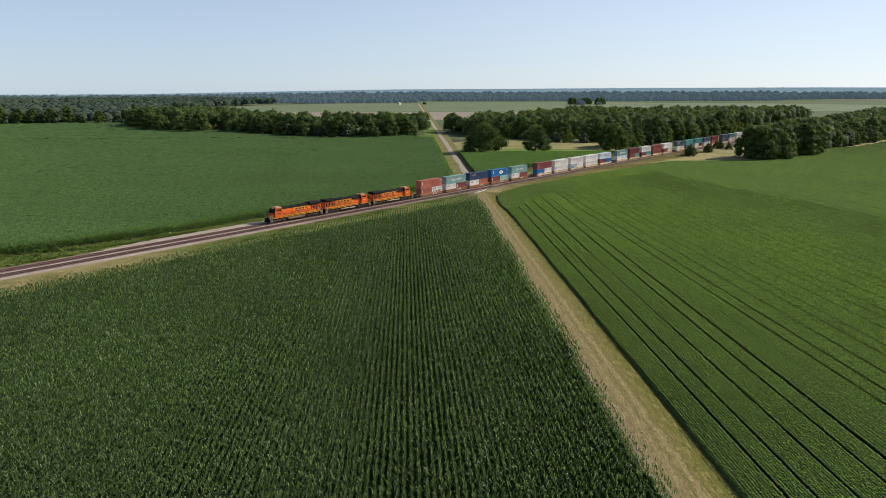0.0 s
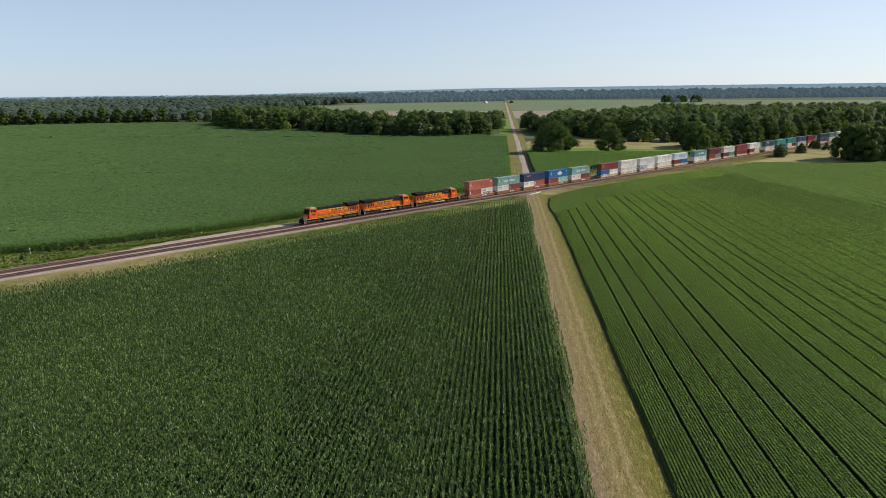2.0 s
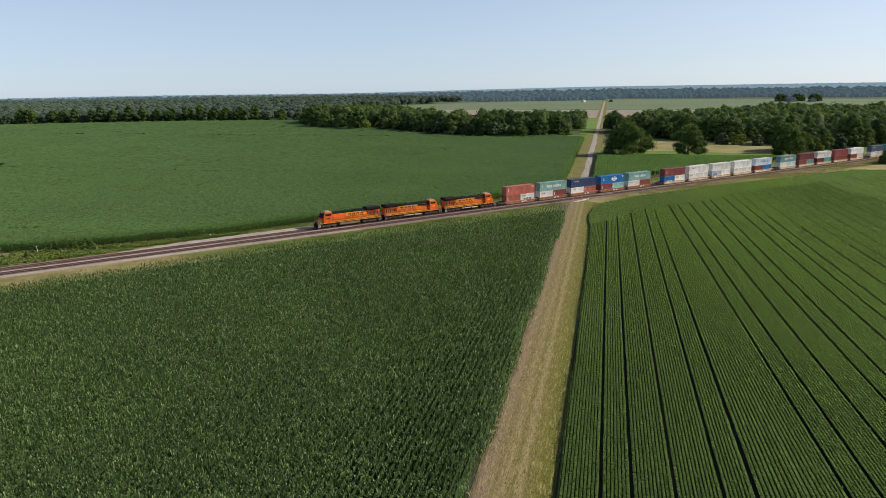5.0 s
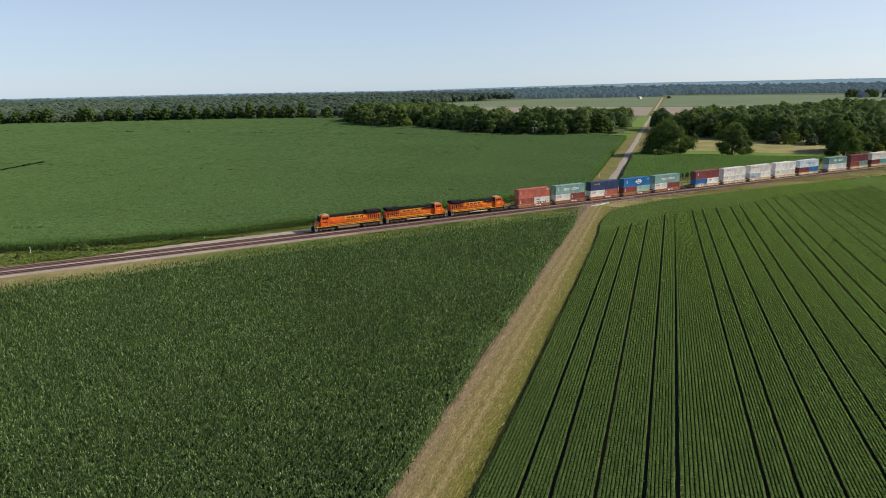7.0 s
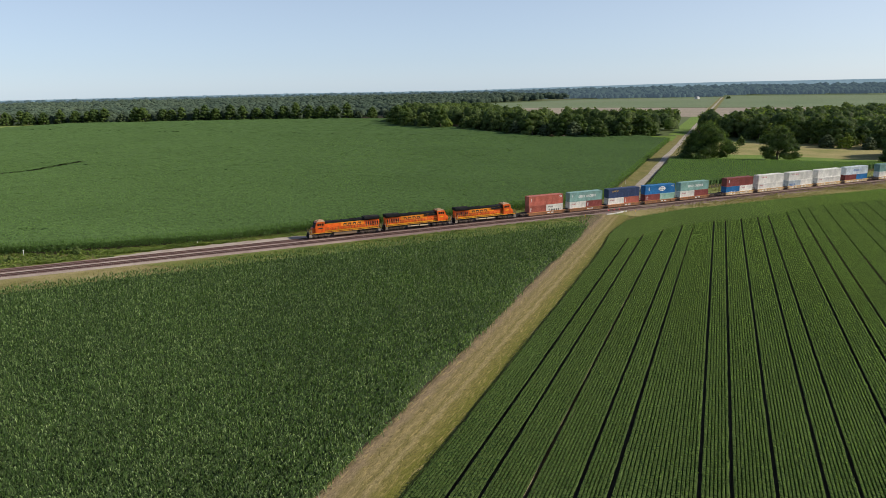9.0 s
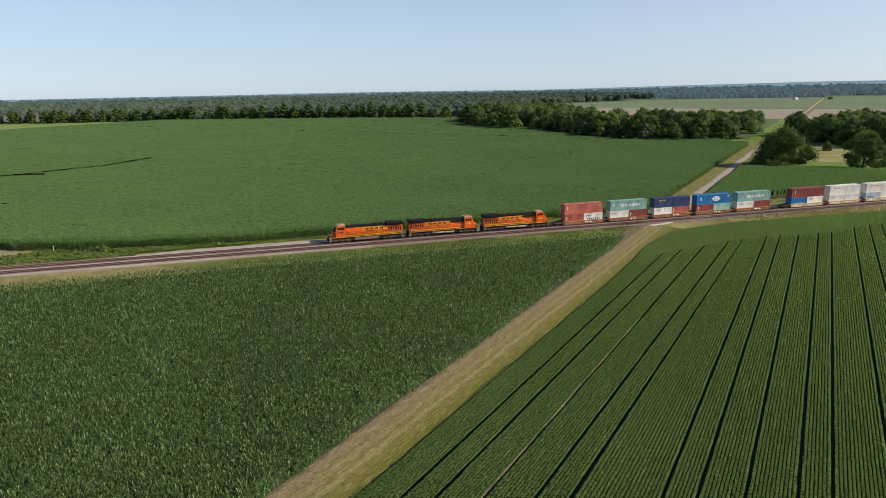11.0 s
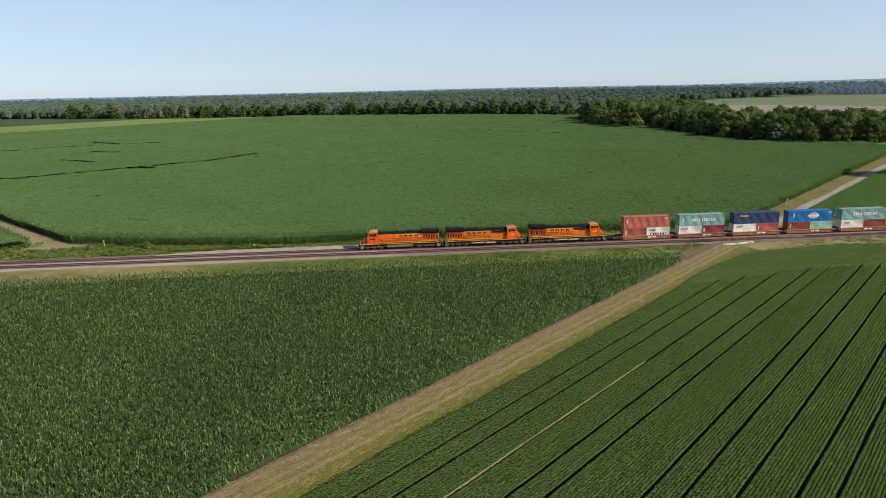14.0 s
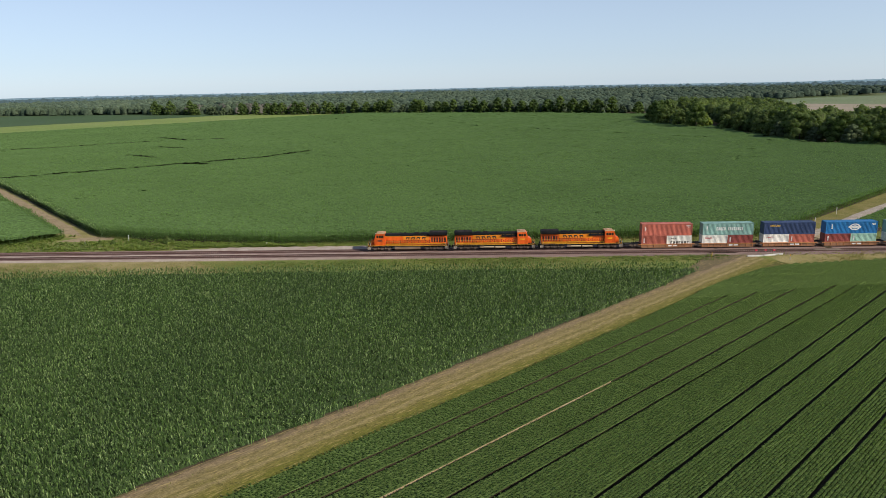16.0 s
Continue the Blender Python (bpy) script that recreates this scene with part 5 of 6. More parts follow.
def bean_tops(x, y, p, q):
    return (far_beans(x, y, p, q) | bean_zone(x, y, p, q) & (rng.uniform(0, 1, np.shape(x)) < 0.7 + (beyond(x, y) + 25) / 50)) & ~(in_tram(q, p, 0.4) & (y < rows_end(x))) & (x < 420) & (y > -175) & (rng.uniform(0, 1, np.shape(x)) < 1.0 - beyond(x, y) / 300)


bx, by = rows(78.4, 340, -160, 360, 0.762, 0.9, bean_tops, 0.14, True)
stuff("bean_plants", sprays(bx, by, 2, 0.57, 0.18, 0.18), BEAN, "upper leaves of the far beans", "beans")


def behind(x, y, p, q):
    near = (x > -112) & (y > -92 - 1.33 * (x + 110)) & (y > -158)
    return (q < 70.6) & (y < -22) & ~near


def behind_near(x, y, p, q):
    return behind(x, y, p, q) & (q > -190) & (p > -300)


def behind_far(x, y, p, q):
    return behind(x, y, p, q) & ~((q > -188) & (p > -298))


# same shade-dark colour, so these sheets match the self-shaded standing corn
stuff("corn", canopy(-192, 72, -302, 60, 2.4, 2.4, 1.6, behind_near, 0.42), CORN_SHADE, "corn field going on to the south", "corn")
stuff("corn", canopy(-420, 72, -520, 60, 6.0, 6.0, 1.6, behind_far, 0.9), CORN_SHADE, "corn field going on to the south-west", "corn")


# ---- grass and weeds ----
def tufts(x, y, h, count, reach=0.25, width=0.05):
    n = len(x)
    N = n * count
    ang = rng.uniform(0, 2 * math.pi, N)
    hh = np.repeat(h, count) * rng.uniform(0.6, 1.2, N)
    bx_, by_ = np.repeat(x, count), np.repeat(y, count)
    d = np.stack([np.cos(ang), np.sin(ang)], 1)
    base = np.stack([bx_, by_, np.zeros(N)], 1)
    mids = np.stack([bx_ + d[:, 0] * reach * 0.4, by_ + d[:, 1] * reach * 0.4, hh * 0.7], 1)
    tips = np.stack([bx_ + d[:, 0] * reach * 1.4, by_ + d[:, 1] * reach * 1.4, hh], 1)
    wide = np.stack([-d[:, 1] * width, d[:, 0] * width, np.zeros(N)], 1)
    return leaves_from(base, tips, mids, wide)


def verge_grass(name, n, x0, x1, y0, y1, low, high, count, reach, width, material, label):
    gx, gy = rng.uniform(x0, x1, n), rng.uniform(y0, y1, n)
    p, q = to_pq(gx, gy)
    m = ((np.abs(q - 75.5) > 8.5 + rng.normal(0, 1.2, n)) | (gy > -12.2)) & ~corn_zone(gx, gy, p, q) & ~bean_zone(gx, gy, p, q)
    m &= rng.uniform(0, 1, n) < 0.62 + 0.5 * waver(gx + 2 * gy, 9, 1.0)
    m &= rng.uniform(0, 1, n) < np.minimum(1, np.minimum(gx - x0, x1 - gx) / 14)
    stuff(name, tufts(gx[m], gy[m], rng.uniform(low, high, m.sum()), count, reach, width), material, label, name)


verge_grass("grass", 9000, -118, 70, -22.5, -9.6, 0.06, 0.2, 5, 0.2, 0.06, GRASS, "short tan grass between railway and corn")
verge_grass("grass", 9000, 92, 330, -24, -10.2, 0.2, 0.5, 7, 0.3, 0.07, GRASS, "tall dry grass between railway and beans")
verge_grass("weeds", 4200, -25, 92, -15.5, -10.2, 0.1, 0.35, 8, 0.25, 0.06, WEEDS, "green weeds on the verge beside the rails")
verge_grass("weeds", 1600, -118, -30, -20, -13, 0.1, 0.3, 7, 0.25, 0.06, WEEDS, "patchy green weeds in the dry verge")
n = 9000
gx = rng.uniform(-128, 62, n)
gy = 3.4 + (np.maximum(corn_front(gx), 7.0) - 2.8) * rng.uniform(0, 1, n)
keep = (gx < -46) | (gx > 8) | (gy > 5.2)
keep &= rng.uniform(0, 1, n) < np.where(gx < -18, 0.95, 0.4) * (0.75 + 0.35 * waver(gx + gy, 3.1))
keep &= ~((np.abs(gx + 80) < 8) & (np.abs(gy - 18) < 3.5))
gh = np.where(gx < -18, rng.uniform(0.2, 0.6, n) + 0.45 * np.maximum(0, waver(gx * 1.3 + 2 * gy, 4.0, 0.7)), rng.uniform(0.08, 0.3, n))
stuff("weeds", tufts(gx[keep], gy[keep], gh[keep], 9, 0.34, 0.10), WEEDS, "rank green weeds behind the railway", "weeds")
n = 3500
gx, gy = rng.uniform(58, 330, n), rng.uniform(4.5, 16, n)
q = to_pq(gx, gy)[1]
keep = (np.abs(q - 73) > 5) & (rng.uniform(0, 1, n) < 0.6)
stuff("grass", tufts(gx[keep], gy[keep], rng.uniform(0.3, 0.8, keep.sum()), 5, 0.35, 0.1), GRASS, "tall grass between train and corn", "grass")
n = 1800
gp, gq = rng.uniform(-170, 56, n), 71.2 + 8.0 * rng.uniform(0, 1, n) ** 0.85
keep = rng.uniform(0, 1, n) < 0.55 + 0.45 * np.sin(gq * 3.1 + 0.6 * waver(gp, 9))
gx, gy = SC * gp + SS * gq, SS * gp - SC * gq
stuff("grass", tufts(gx[keep], gy[keep], rng.uniform(0.08, 0.2, keep.sum()), 3, 0.16, 0.05), GRASS, "short dry stubble of the mown track", "grass")

# ---- trees ----
def crown_mesh(name, radius, height, base, cards, card, material, seed, squash=1.0, core=0.78, loose=1.0):
    """A crown: overlapping lobes of uneven size, each covered with small tilted leaf sprays over a solid inner mass."""
    r = np.random.default_rng(seed)
    centres, sizes = [], []
    for t, ring, m in ((0.05, 0.70, 8), (0.26, 0.76, 9), (0.48, 0.66, 8), (0.68, 0.48, 6), (0.85, 0.24, 4), (0.95, 0.0, 1)):
        turn = r.uniform(0, 6.3)
        for i in range(m):
            if m > 1 and r.uniform() < 0.15:
                continue
            a = turn + 2 * math.pi * i / m + r.uniform(-0.3, 0.3)
            ring_ = radius * ring * r.uniform(0.8 - 0.15 * (loose - 1) * 5, 0.85 + 0.3 * loose)
            sizes.append(radius * r.uniform(0.20, 0.40) / loose)
            centres.append((ring_ * math.cos(a), ring_ * math.sin(a), base + sizes[-1] * 0.5 + (height - base - sizes[-1] * 1.3) * (t + r.uniform(-0.05, 0.05))))
    centres.append((0, 0, base + (height - base) * 0.42))
    sizes.append(radius * 0.58)
    centres, sizes = np.array(centres), np.array(sizes)
    pick = r.choice(len(sizes), cards, p=sizes ** 2 / (sizes ** 2).sum())
    d = r.normal(0, 1, (cards, 3))
    d /= np.linalg.norm(d, axis=1)[:, None]
    d[:, 2] = np.where(d[:, 2] < -0.85, -d[:, 2], d[:, 2])
    rad = sizes[pick] * (0.74 + 0.55 * r.uniform(0, 1, cards) ** 1.6)
    c = centres[pick] + d * rad[:, None] * np.array([1, 1, 0.82 * squash])
    inside = np.zeros(cards, dtype=bool)
    for k_, s in zip(centres, sizes):
        inside |= np.linalg.norm((c - k_) / np.array([1, 1, 0.82 * squash]), axis=1) < s * 0.66
    c, d = c[~inside], d[~inside]
    n = len(c)
    nrm = d + r.normal(0, 0.42, (n, 3)) + np.array([0, 0, 0.12])
    nrm /= np.linalg.norm(nrm, axis=1)[:, None]
    ref = r.normal(0, 1, (n, 3))
    a = np.cross(nrm, ref)
    a /= np.linalg.norm(a, axis=1)[:, None]
    b = np.cross(nrm, a)
    s = card * r.uniform(0.55, 1.25, n)[:, None]
    fold = nrm * s * r.uniform(-0.35, 0.1, n)[:, None]
    v = np.stack([c - a * s, c - b * s * 0.6 + fold, c + a * s, c + b * s * 0.6 + fold], 1).reshape(-1, 3)
    i = 4 * np.arange(n)[:, None]
    f = np.concatenate([i + np.array([[0, 1, 2]]), i + np.array([[0, 2, 3]])], 1).reshape(-1, 3)
    bm = bmesh.new()
    for k_, size in zip(centres, sizes):
        for w in bmesh.ops.create_icosphere(bm, subdivisions=1 if size < radius * 0.5 else 2, radius=1.0)["verts"]:
            w.co = Vector(k_) + Vector((w.co.x, w.co.y, w.co.z * 0.82 * squash)) * float(size * core * r.uniform(0.9, 1.1))
    bm.verts.index_update()
    cv = np.array([w.co[:] for w in bm.verts])
    cf = np.array([[w.index for w in fc.verts] for fc in bm.faces])
    bm.free()
    f = np.concatenate([f, cf + len(v)])
    v = np.concatenate([v, cv])
    return bulk(name, v, f, material, True)


def trunk_mesh(name, height, r, limbs, spread, seed):
    rr = random.Random(seed)
    g = Geo()
    x = y = 0.0
    parts_ = 4
    pts = [(0, 0, -0.1)]
    for i in range(1, parts_ + 1):
        x += rr.uniform(-0.2, 0.2)
        y += rr.uniform(-0.2, 0.2)
        pts.append((x, y, height * i / parts_))
    for i in range(parts_):
        g.rod(pts[i], pts[i + 1], r * (1.15 - 0.22 * i) if i else r * 1.35, 8, r * (1.15 - 0.22 * (i + 1)))
    for i in range(limbs):
        a = 2.4 * i + rr.uniform(-0.3, 0.3)
        b = pts[1 + i % (parts_ - 1)]
        t = (b[0] + spread * math.cos(a), b[1] + spread * math.sin(a), b[2] + spread * rr.uniform(0.4, 0.9))
        g.rod(b, t, r * 0.42, 6, r * 0.12)
    return g.mesh(name, BARK)


KINDS, REAR = [], []
for s, (mt, rad, h, base, cards, card) in enumerate([
        (TREE_A, 8.8, 19.0, 0.2, 1800, 0.44), (TREE_B, 7.4, 16.0, -0.4, 1400, 0.42), (TREE_B, 9.6, 18.5, 0.0, 1950, 0.44),
        (TREE_C, 5.6, 12.5, -0.4, 950, 0.40), (TREE_A, 7.2, 21.5, 0.0, 1600, 0.44), (TREE_D, 5.8, 12.0, -0.5, 950, 0.40), (TREE_B, 5.2, 9.5, -0.6, 800, 0.40)]):
    stem = trunk_mesh("trunk", h * 0.66, 0.28, 5, rad * 0.55, 60 + s)
    KINDS.append((crown_mesh("crown", rad, h, base, cards, card, mt, 40 + s), stem))
    REAR.append((crown_mesh("crown", rad, h, base, cards // 4, card * 1.65, mt, 140 + s), stem))
WORDS = ["tall dark green broadleaf tree at the wood's edge", "mid-green broadleaf tree at the wood's edge", "large rounded green tree at the wood's edge",
         "bright yellow-green tree at the wood's edge", "tall narrow dark green tree at the wood's edge", "grey-green bushy tree at the wood's edge", "low bushy green tree at the wood's edge"]


def tree(kind, x, y, scale=1.0, label="", group="trees at the edge of the woods", made=KINDS):
    crown, trunk = made[kind]
    T = thing("tree", label or WORDS[kind], "tree", pose(x, y, 0, 0, 0, rng.uniform(0, 360)), group)
    T.scale = (scale * rng.uniform(0.9, 1.12), scale * rng.uniform(0.9, 1.12), scale)
    part("trunk", trunk, None, T)
    part("crown", crown, None, T)
    return T


def belt(points, gap, kinds, scale=(0.85, 1.2), rows_=2, depth=8.0, side=1):
    """Trees along a line of x, y points; further rows stand on its left (side 1) or right."""
    for a, b in zip(points, points[1:]):
        d = math.hypot(b[0] - a[0], b[1] - a[1])
        nx, ny = -(b[1] - a[1]) / d * side, (b[0] - a[0]) / d * side
        m = max(1, int(d / gap))
        for i in range(m):
            for r in range(rows_):
                t = (i + rng.uniform(0.1, 0.9)) / m
                off = r * depth + rng.uniform(-1.5, 2.5)
                k_ = kinds[int(rng.integers(len(kinds)))]
                tree(k_, a[0] + (b[0] - a[0]) * t + nx * off, a[1] + (b[1] - a[1]) * t + ny * off, rng.uniform(*scale), made=REAR if r else KINDS)


MIXED = (0, 1, 2, 4, 5, 3, 1, 2)
# woods beyond the large corn field, from the road to the far left
belt([(318, 217), (300, 214), (268, 213), (254, 226), (234, 286), (238, 345), (212, 385), (198, 450), (240, 560)], 12.0, MIXED, (0.78, 1.12), 2, 8, -1)
belt([(240, 585), (150, 650), (30, 705), (-120, 770), (-260, 790), (-430, 860)], 14, (0, 4, 0, 5), (0.8, 1.1), 1, 8, -1)
# woods beyond the meadow and along the far side of the train
belt([(352, 196), (345, 178), (334, 124), (342, 100), (350, 70), (352, 52)], 11.0, MIXED, (0.8, 1.1), 2, 8, 1)
belt([(300, 40), (330, 30), (400, 26), (480, 24), (560, 24)], 12.5, MIXED, (0.7, 1.05), 2, 8, 1)
# the clump on the near side of the track and the wood that goes on from it
belt([(291, -60), (311, -70), (340, -76), (376, -72)], 11.0, (0, 2, 0), (1.02, 1.18), 2, 9, 1)
belt([(378, -66), (430, -84), (520, -94), (640, -110)], 13, MIXED, (0.75, 1.0), 2, 9, 1)
for x, y, k_, s in ((299, -21, 6, 0.6), (318, -25, 6, 0.62), (346, -29, 6, 0.5), (350, -22, 6, 0.6), (356, -18, 6, 0.5), (288, -25, 6, 0.62), (294, -23, 6, 0.72), (304, 34, 4, 0.85),
                    (318, 40, 3, 0.75), (325, 26, 3, 0.45), (331, 82, 3, 0.75), (326, 90, 5, 0.7), (334, 70, 5, 0.65), (300, 128, 6, 0.6)):
    tree(k_, x, y, s)
# low growth behind the railway
for x, y, s in ((-54.5, 11.2, 0.24), (-69, 10.5, 0.17), (-74, 13, 0.12), (-50.5, 9.6, 0.12), (-60, 9.0, 0.10), (-46, 7.6, 0.08), (-84, 12, 0.10), (-30, 6.4, 0.06), (-16, 5.8, 0.05), (-40, 6.6, 0.07)):
    tree(6, x, y, s, "small green shrub on the weedy verge", "shrubs on the verge")

# the oaks in front of the meadow and the dark one close behind the train
for (x, y, rad, h, base, cards, seed, where) in ((226.5, 83.0, 14.8, 20.0, -0.4, 15000, 81, "broad spreading dark green oak beside the gravel road"), (250, 59.5, 9.6, 18.8, 0.8, 9500, 85, "tall rounded oak standing alone before the dry meadow"),
                                                 (288.5, 23, 10.4, 18.5, -0.6, 8500, 87, "dense dark green oak close behind the train")):
    T = thing("oak_tree", where, "tree", pose(x, y, 0, 0, 0, seed * 7), "oaks beside the small corn field")
    part("trunk", trunk_mesh("trunk", h * 0.6, 0.6, 9, rad * 0.6, seed), None, T)
    part("crown", crown_mesh("crown", rad, h, base, cards, 0.36, TREE_A if rad > 10 else TREE_B, seed, 0.9, 0.74, 1.22), None, T)


# ---- closed woods and the distance ----
def clumps(x, y, r, h, seed, cards, card, flat=0.75):
    """Crowns of a closed wood: a low dome each, with loose sprays on it."""
    g = np.random.default_rng(seed)
    n = len(x)
    k_ = 7
    ang = 2 * math.pi * np.arange(k_) / k_
    ring1 = np.stack([np.cos(ang), np.sin(ang), np.full(k_, -0.9)], 1)
    ring2 = np.stack([0.8 * np.cos(ang + 0.4), 0.8 * np.sin(ang + 0.4), np.full(k_, 0.35)], 1)
    tip = np.array([[0.0, 0.0, 1.0]])
    dome = np.concatenate([ring1, ring2, tip])
    v = dome[None] * g.uniform(0.78, 1.2, (n, 2 * k_ + 1, 1)) * np.stack([r, r, r * flat], 1)[:, None]
    v += np.stack([x, y, h - r * flat], 1)[:, None]
    f = [(i, (i + 1) % k_, k_ + i) for i in range(k_)] + [((i + 1) % k_, k_ + (i + 1) % k_, k_ + i) for i in range(k_)] + [(k_ + i, k_ + (i + 1) % k_, 2 * k_) for i in range(k_)]
    f = (np.array(f)[None] + (2 * k_ + 1) * np.arange(n)[:, None, None]).reshape(-1, 3)
    v = v.reshape(-1, 3)
    if cards:
        N = n * cards
        d = g.normal(0, 1, (N, 3))
        d[:, 2] = np.abs(d[:, 2]) * 1.0 - 0.15
        d /= np.linalg.norm(d, axis=1)[:, None]
        rr = np.repeat(r, cards) * g.uniform(0.85, 1.15, N)
        c = np.stack([np.repeat(x, cards), np.repeat(y, cards), np.repeat(h - r * flat, cards)], 1) + d * rr[:, None] * np.array([1, 1, flat])
        nr = d + g.normal(0, 0.35, (N, 3))
        nr /= np.linalg.norm(nr, axis=1)[:, None]
        a = np.cross(nr, g.normal(0, 1, (N, 3)))
        a /= np.linalg.norm(a, axis=1)[:, None]
        b = np.cross(nr, a)
        s = (card * g.uniform(0.6, 1.3, N))[:, None]
        cv = np.stack([c - a * s, c - b * s * 0.6, c + a * s, c + b * s * 0.6], 1).reshape(-1, 3)
        i = 4 * np.arange(N)[:, None]
        cf = np.concatenate([i + np.array([[0, 1, 2]]), i + np.array([[0, 2, 3]])], 1).reshape(-1, 3)
        f = np.concatenate([f, cf + len(v)])
        v = np.concatenate([v, cv])
    return v, f


def scatter(x0, x1, y0, y1, gap, keep):
    xs, ys = np.meshgrid(np.arange(x0, x1, gap), np.arange(y0, y1, gap))
    xs = (xs + rng.uniform(-0.45, 0.45, xs.shape) * gap).ravel()
    ys = (ys + rng.uniform(-0.45, 0.45, ys.shape) * gap).ravel()
    p, q = to_pq(xs, ys)
    m = keep(xs, ys, p, q)
    return xs[m], ys[m]


def left_wood(x, y, p, q):
    return (p < 448) & (p > 372) & (q < 62) & (q > -330) & (x > 262 + 12 * waver(y, 30)) & (x > 300 - 0.35 * (y - 220) * (y < 300)) | (x > 245) & (y > 300) & (p < 448 + 1.6 * np.maximum(0, -60 - q)) & (p < 630) & (q < 50) & (q > -330) & (x > 225 + 0.12 * (y - 300))


def right_wood(x, y, p, q):
    return (q > 82) & (p > 340) & (p < np.minimum(680, 440 + 1.3 * np.maximum(0, q - 84))) & (y > 36) & (x > 348) & (x < 1500)


def near_wood(x, y, p, q):
    return (y < -26 - 0.02 * (x - 380)) & (y > -76 - 0.13 * (x - 380)) & (x > 384) & (x < 900)


wx, wy = scatter(200, 720, 190, 760, 7.5, left_wood)
stuff("woods", clumps(wx, wy, rng.uniform(4.0, 6.0, len(wx)), rng.uniform(9, 19, len(wx)), 5, 30, 1.05), TREE_B, "dense broadleaf wood of many crowns", "woods")
wx, wy = scatter(340, 1100, 30, 640, 8.0, right_wood)
stuff("woods", clumps(wx, wy, rng.uniform(4.2, 6.4, len(wx)), rng.uniform(7.5, 17, len(wx)), 6, 26, 1.1), TREE_B, "dense broadleaf wood beyond the train", "woods")
wx, wy = scatter(380, 900, -170, -20, 8.0, near_wood)
stuff("woods", clumps(wx, wy, rng.uniform(4.0, 6.0, len(wx)), rng.uniform(7.5, 16, len(wx)), 8, 36, 0.95), TREE_B, "wood along the near side of the railway", "woods")


def far_wood(x, y, p, q):
    left = (q < -250) & (y > np.interp(x, [-1300, -657, -470, -136, 24, 137, 246], [1150, 945, 905, 795, 725, 680, 605]) + 12 * waver(x, 60)) & (x > -1300)
    left |= (q < -200) & (p > 640) & (p < 700)
    fields = (q > -330 + 60 * waver(p, 90)) & (p < 1380 + 60 * waver(q, 120))
    return left & ~fields & (np.hypot(x, y + 170) < 1900)


def far_rim(x, y, p, q):
    d = np.hypot(x, y + 170)
    open_ = (q > -330) & (p < 1720 + 50 * waver(q, 160) - 160 * (q < 70))
    return (d > 1100) & (d < 2450) & ~open_ & (y > -400) & (x > -1500) & ~((q < -250) & (d < 1900))


wx, wy = scatter(-1300, 900, 500, 1800, 15.0, far_wood)
r_ = rng.uniform(5.0, 10.5, len(wx))
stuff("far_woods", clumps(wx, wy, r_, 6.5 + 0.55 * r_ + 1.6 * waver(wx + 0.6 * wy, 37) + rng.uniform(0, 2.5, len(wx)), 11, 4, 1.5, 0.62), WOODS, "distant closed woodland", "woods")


def wood_front(x, y, p, q):
    edge = np.interp(x, [-1300, -657, -470, -136, 24, 137, 246], [1150, 945, 905, 795, 725, 680, 605])
    return (q < -250) & (y > edge - 14) & (y < edge + 60) & (q < -330) & (x > -1000)


wx, wy = scatter(-1000, 400, 560, 1100, 9.0, wood_front)
r_ = rng.uniform(3.2, 7.5, len(wx))
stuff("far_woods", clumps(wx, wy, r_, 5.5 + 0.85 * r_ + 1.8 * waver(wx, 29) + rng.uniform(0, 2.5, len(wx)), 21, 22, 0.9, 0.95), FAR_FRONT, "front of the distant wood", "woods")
wx, wy = rng.uniform(-380, -170, 150), rng.uniform(0, 60, 150)
wy = np.interp(wx, [-351, -276, -196], [838, 806, 772]) + 14 + wy
stuff("far_woods", clumps(wx, wy, rng.uniform(3.0, 5.0, 150), rng.uniform(9, 15.5, 150), 22, 26, 0.8, 1.3), BARE, "grey leafless stand in the distant wood", "woods")
def rim_front(x, y, p, q):
    edge = 1600 + 50 * waver(q, 160) - 160 * (q < 70)
    return (q > -330) & (p > edge) & (p < edge + 90) & (x < 3000) & (y > -300)


wx, wy = scatter(600, 3000, -300, 2000, 11.0, rim_front)
stuff("far_woods", clumps(wx, wy, rng.uniform(3.6, 8.8, len(wx)), rng.uniform(7, 12, len(wx)) + 2.2 * waver(wx - wy, 41) + rise(wx, wy), 14, 6, 1.4, 0.9), HAZE_LINE, "far tree line behind the fields", "woods")
wx, wy = scatter(-1500, 2700, -400, 2700, 27.0, far_rim)
stuff("far_woods", clumps(wx, wy, rng.uniform(11, 16, len(wx)), rng.uniform(7, 13, len(wx)) + rise(wx, wy), 12, 3, 2.2, 0.6), HAZE_LINE, "far wooded horizon", "woods")


def rim(x, y, p, q):
    d = np.hypot(x, y + 170)
    band = np.sin(d * 0.009 + 2.0 * waver(np.arctan2(y, x) * 900, 300)) > -0.35
    return (d > 2450) & (d < 3250) & band & (y > -1400) & (x > -3000)


wx, wy = scatter(-3000, 3400, -1400, 3300, 44.0, rim)
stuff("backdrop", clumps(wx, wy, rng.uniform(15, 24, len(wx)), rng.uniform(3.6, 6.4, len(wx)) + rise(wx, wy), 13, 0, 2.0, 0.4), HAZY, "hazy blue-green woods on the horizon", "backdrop")

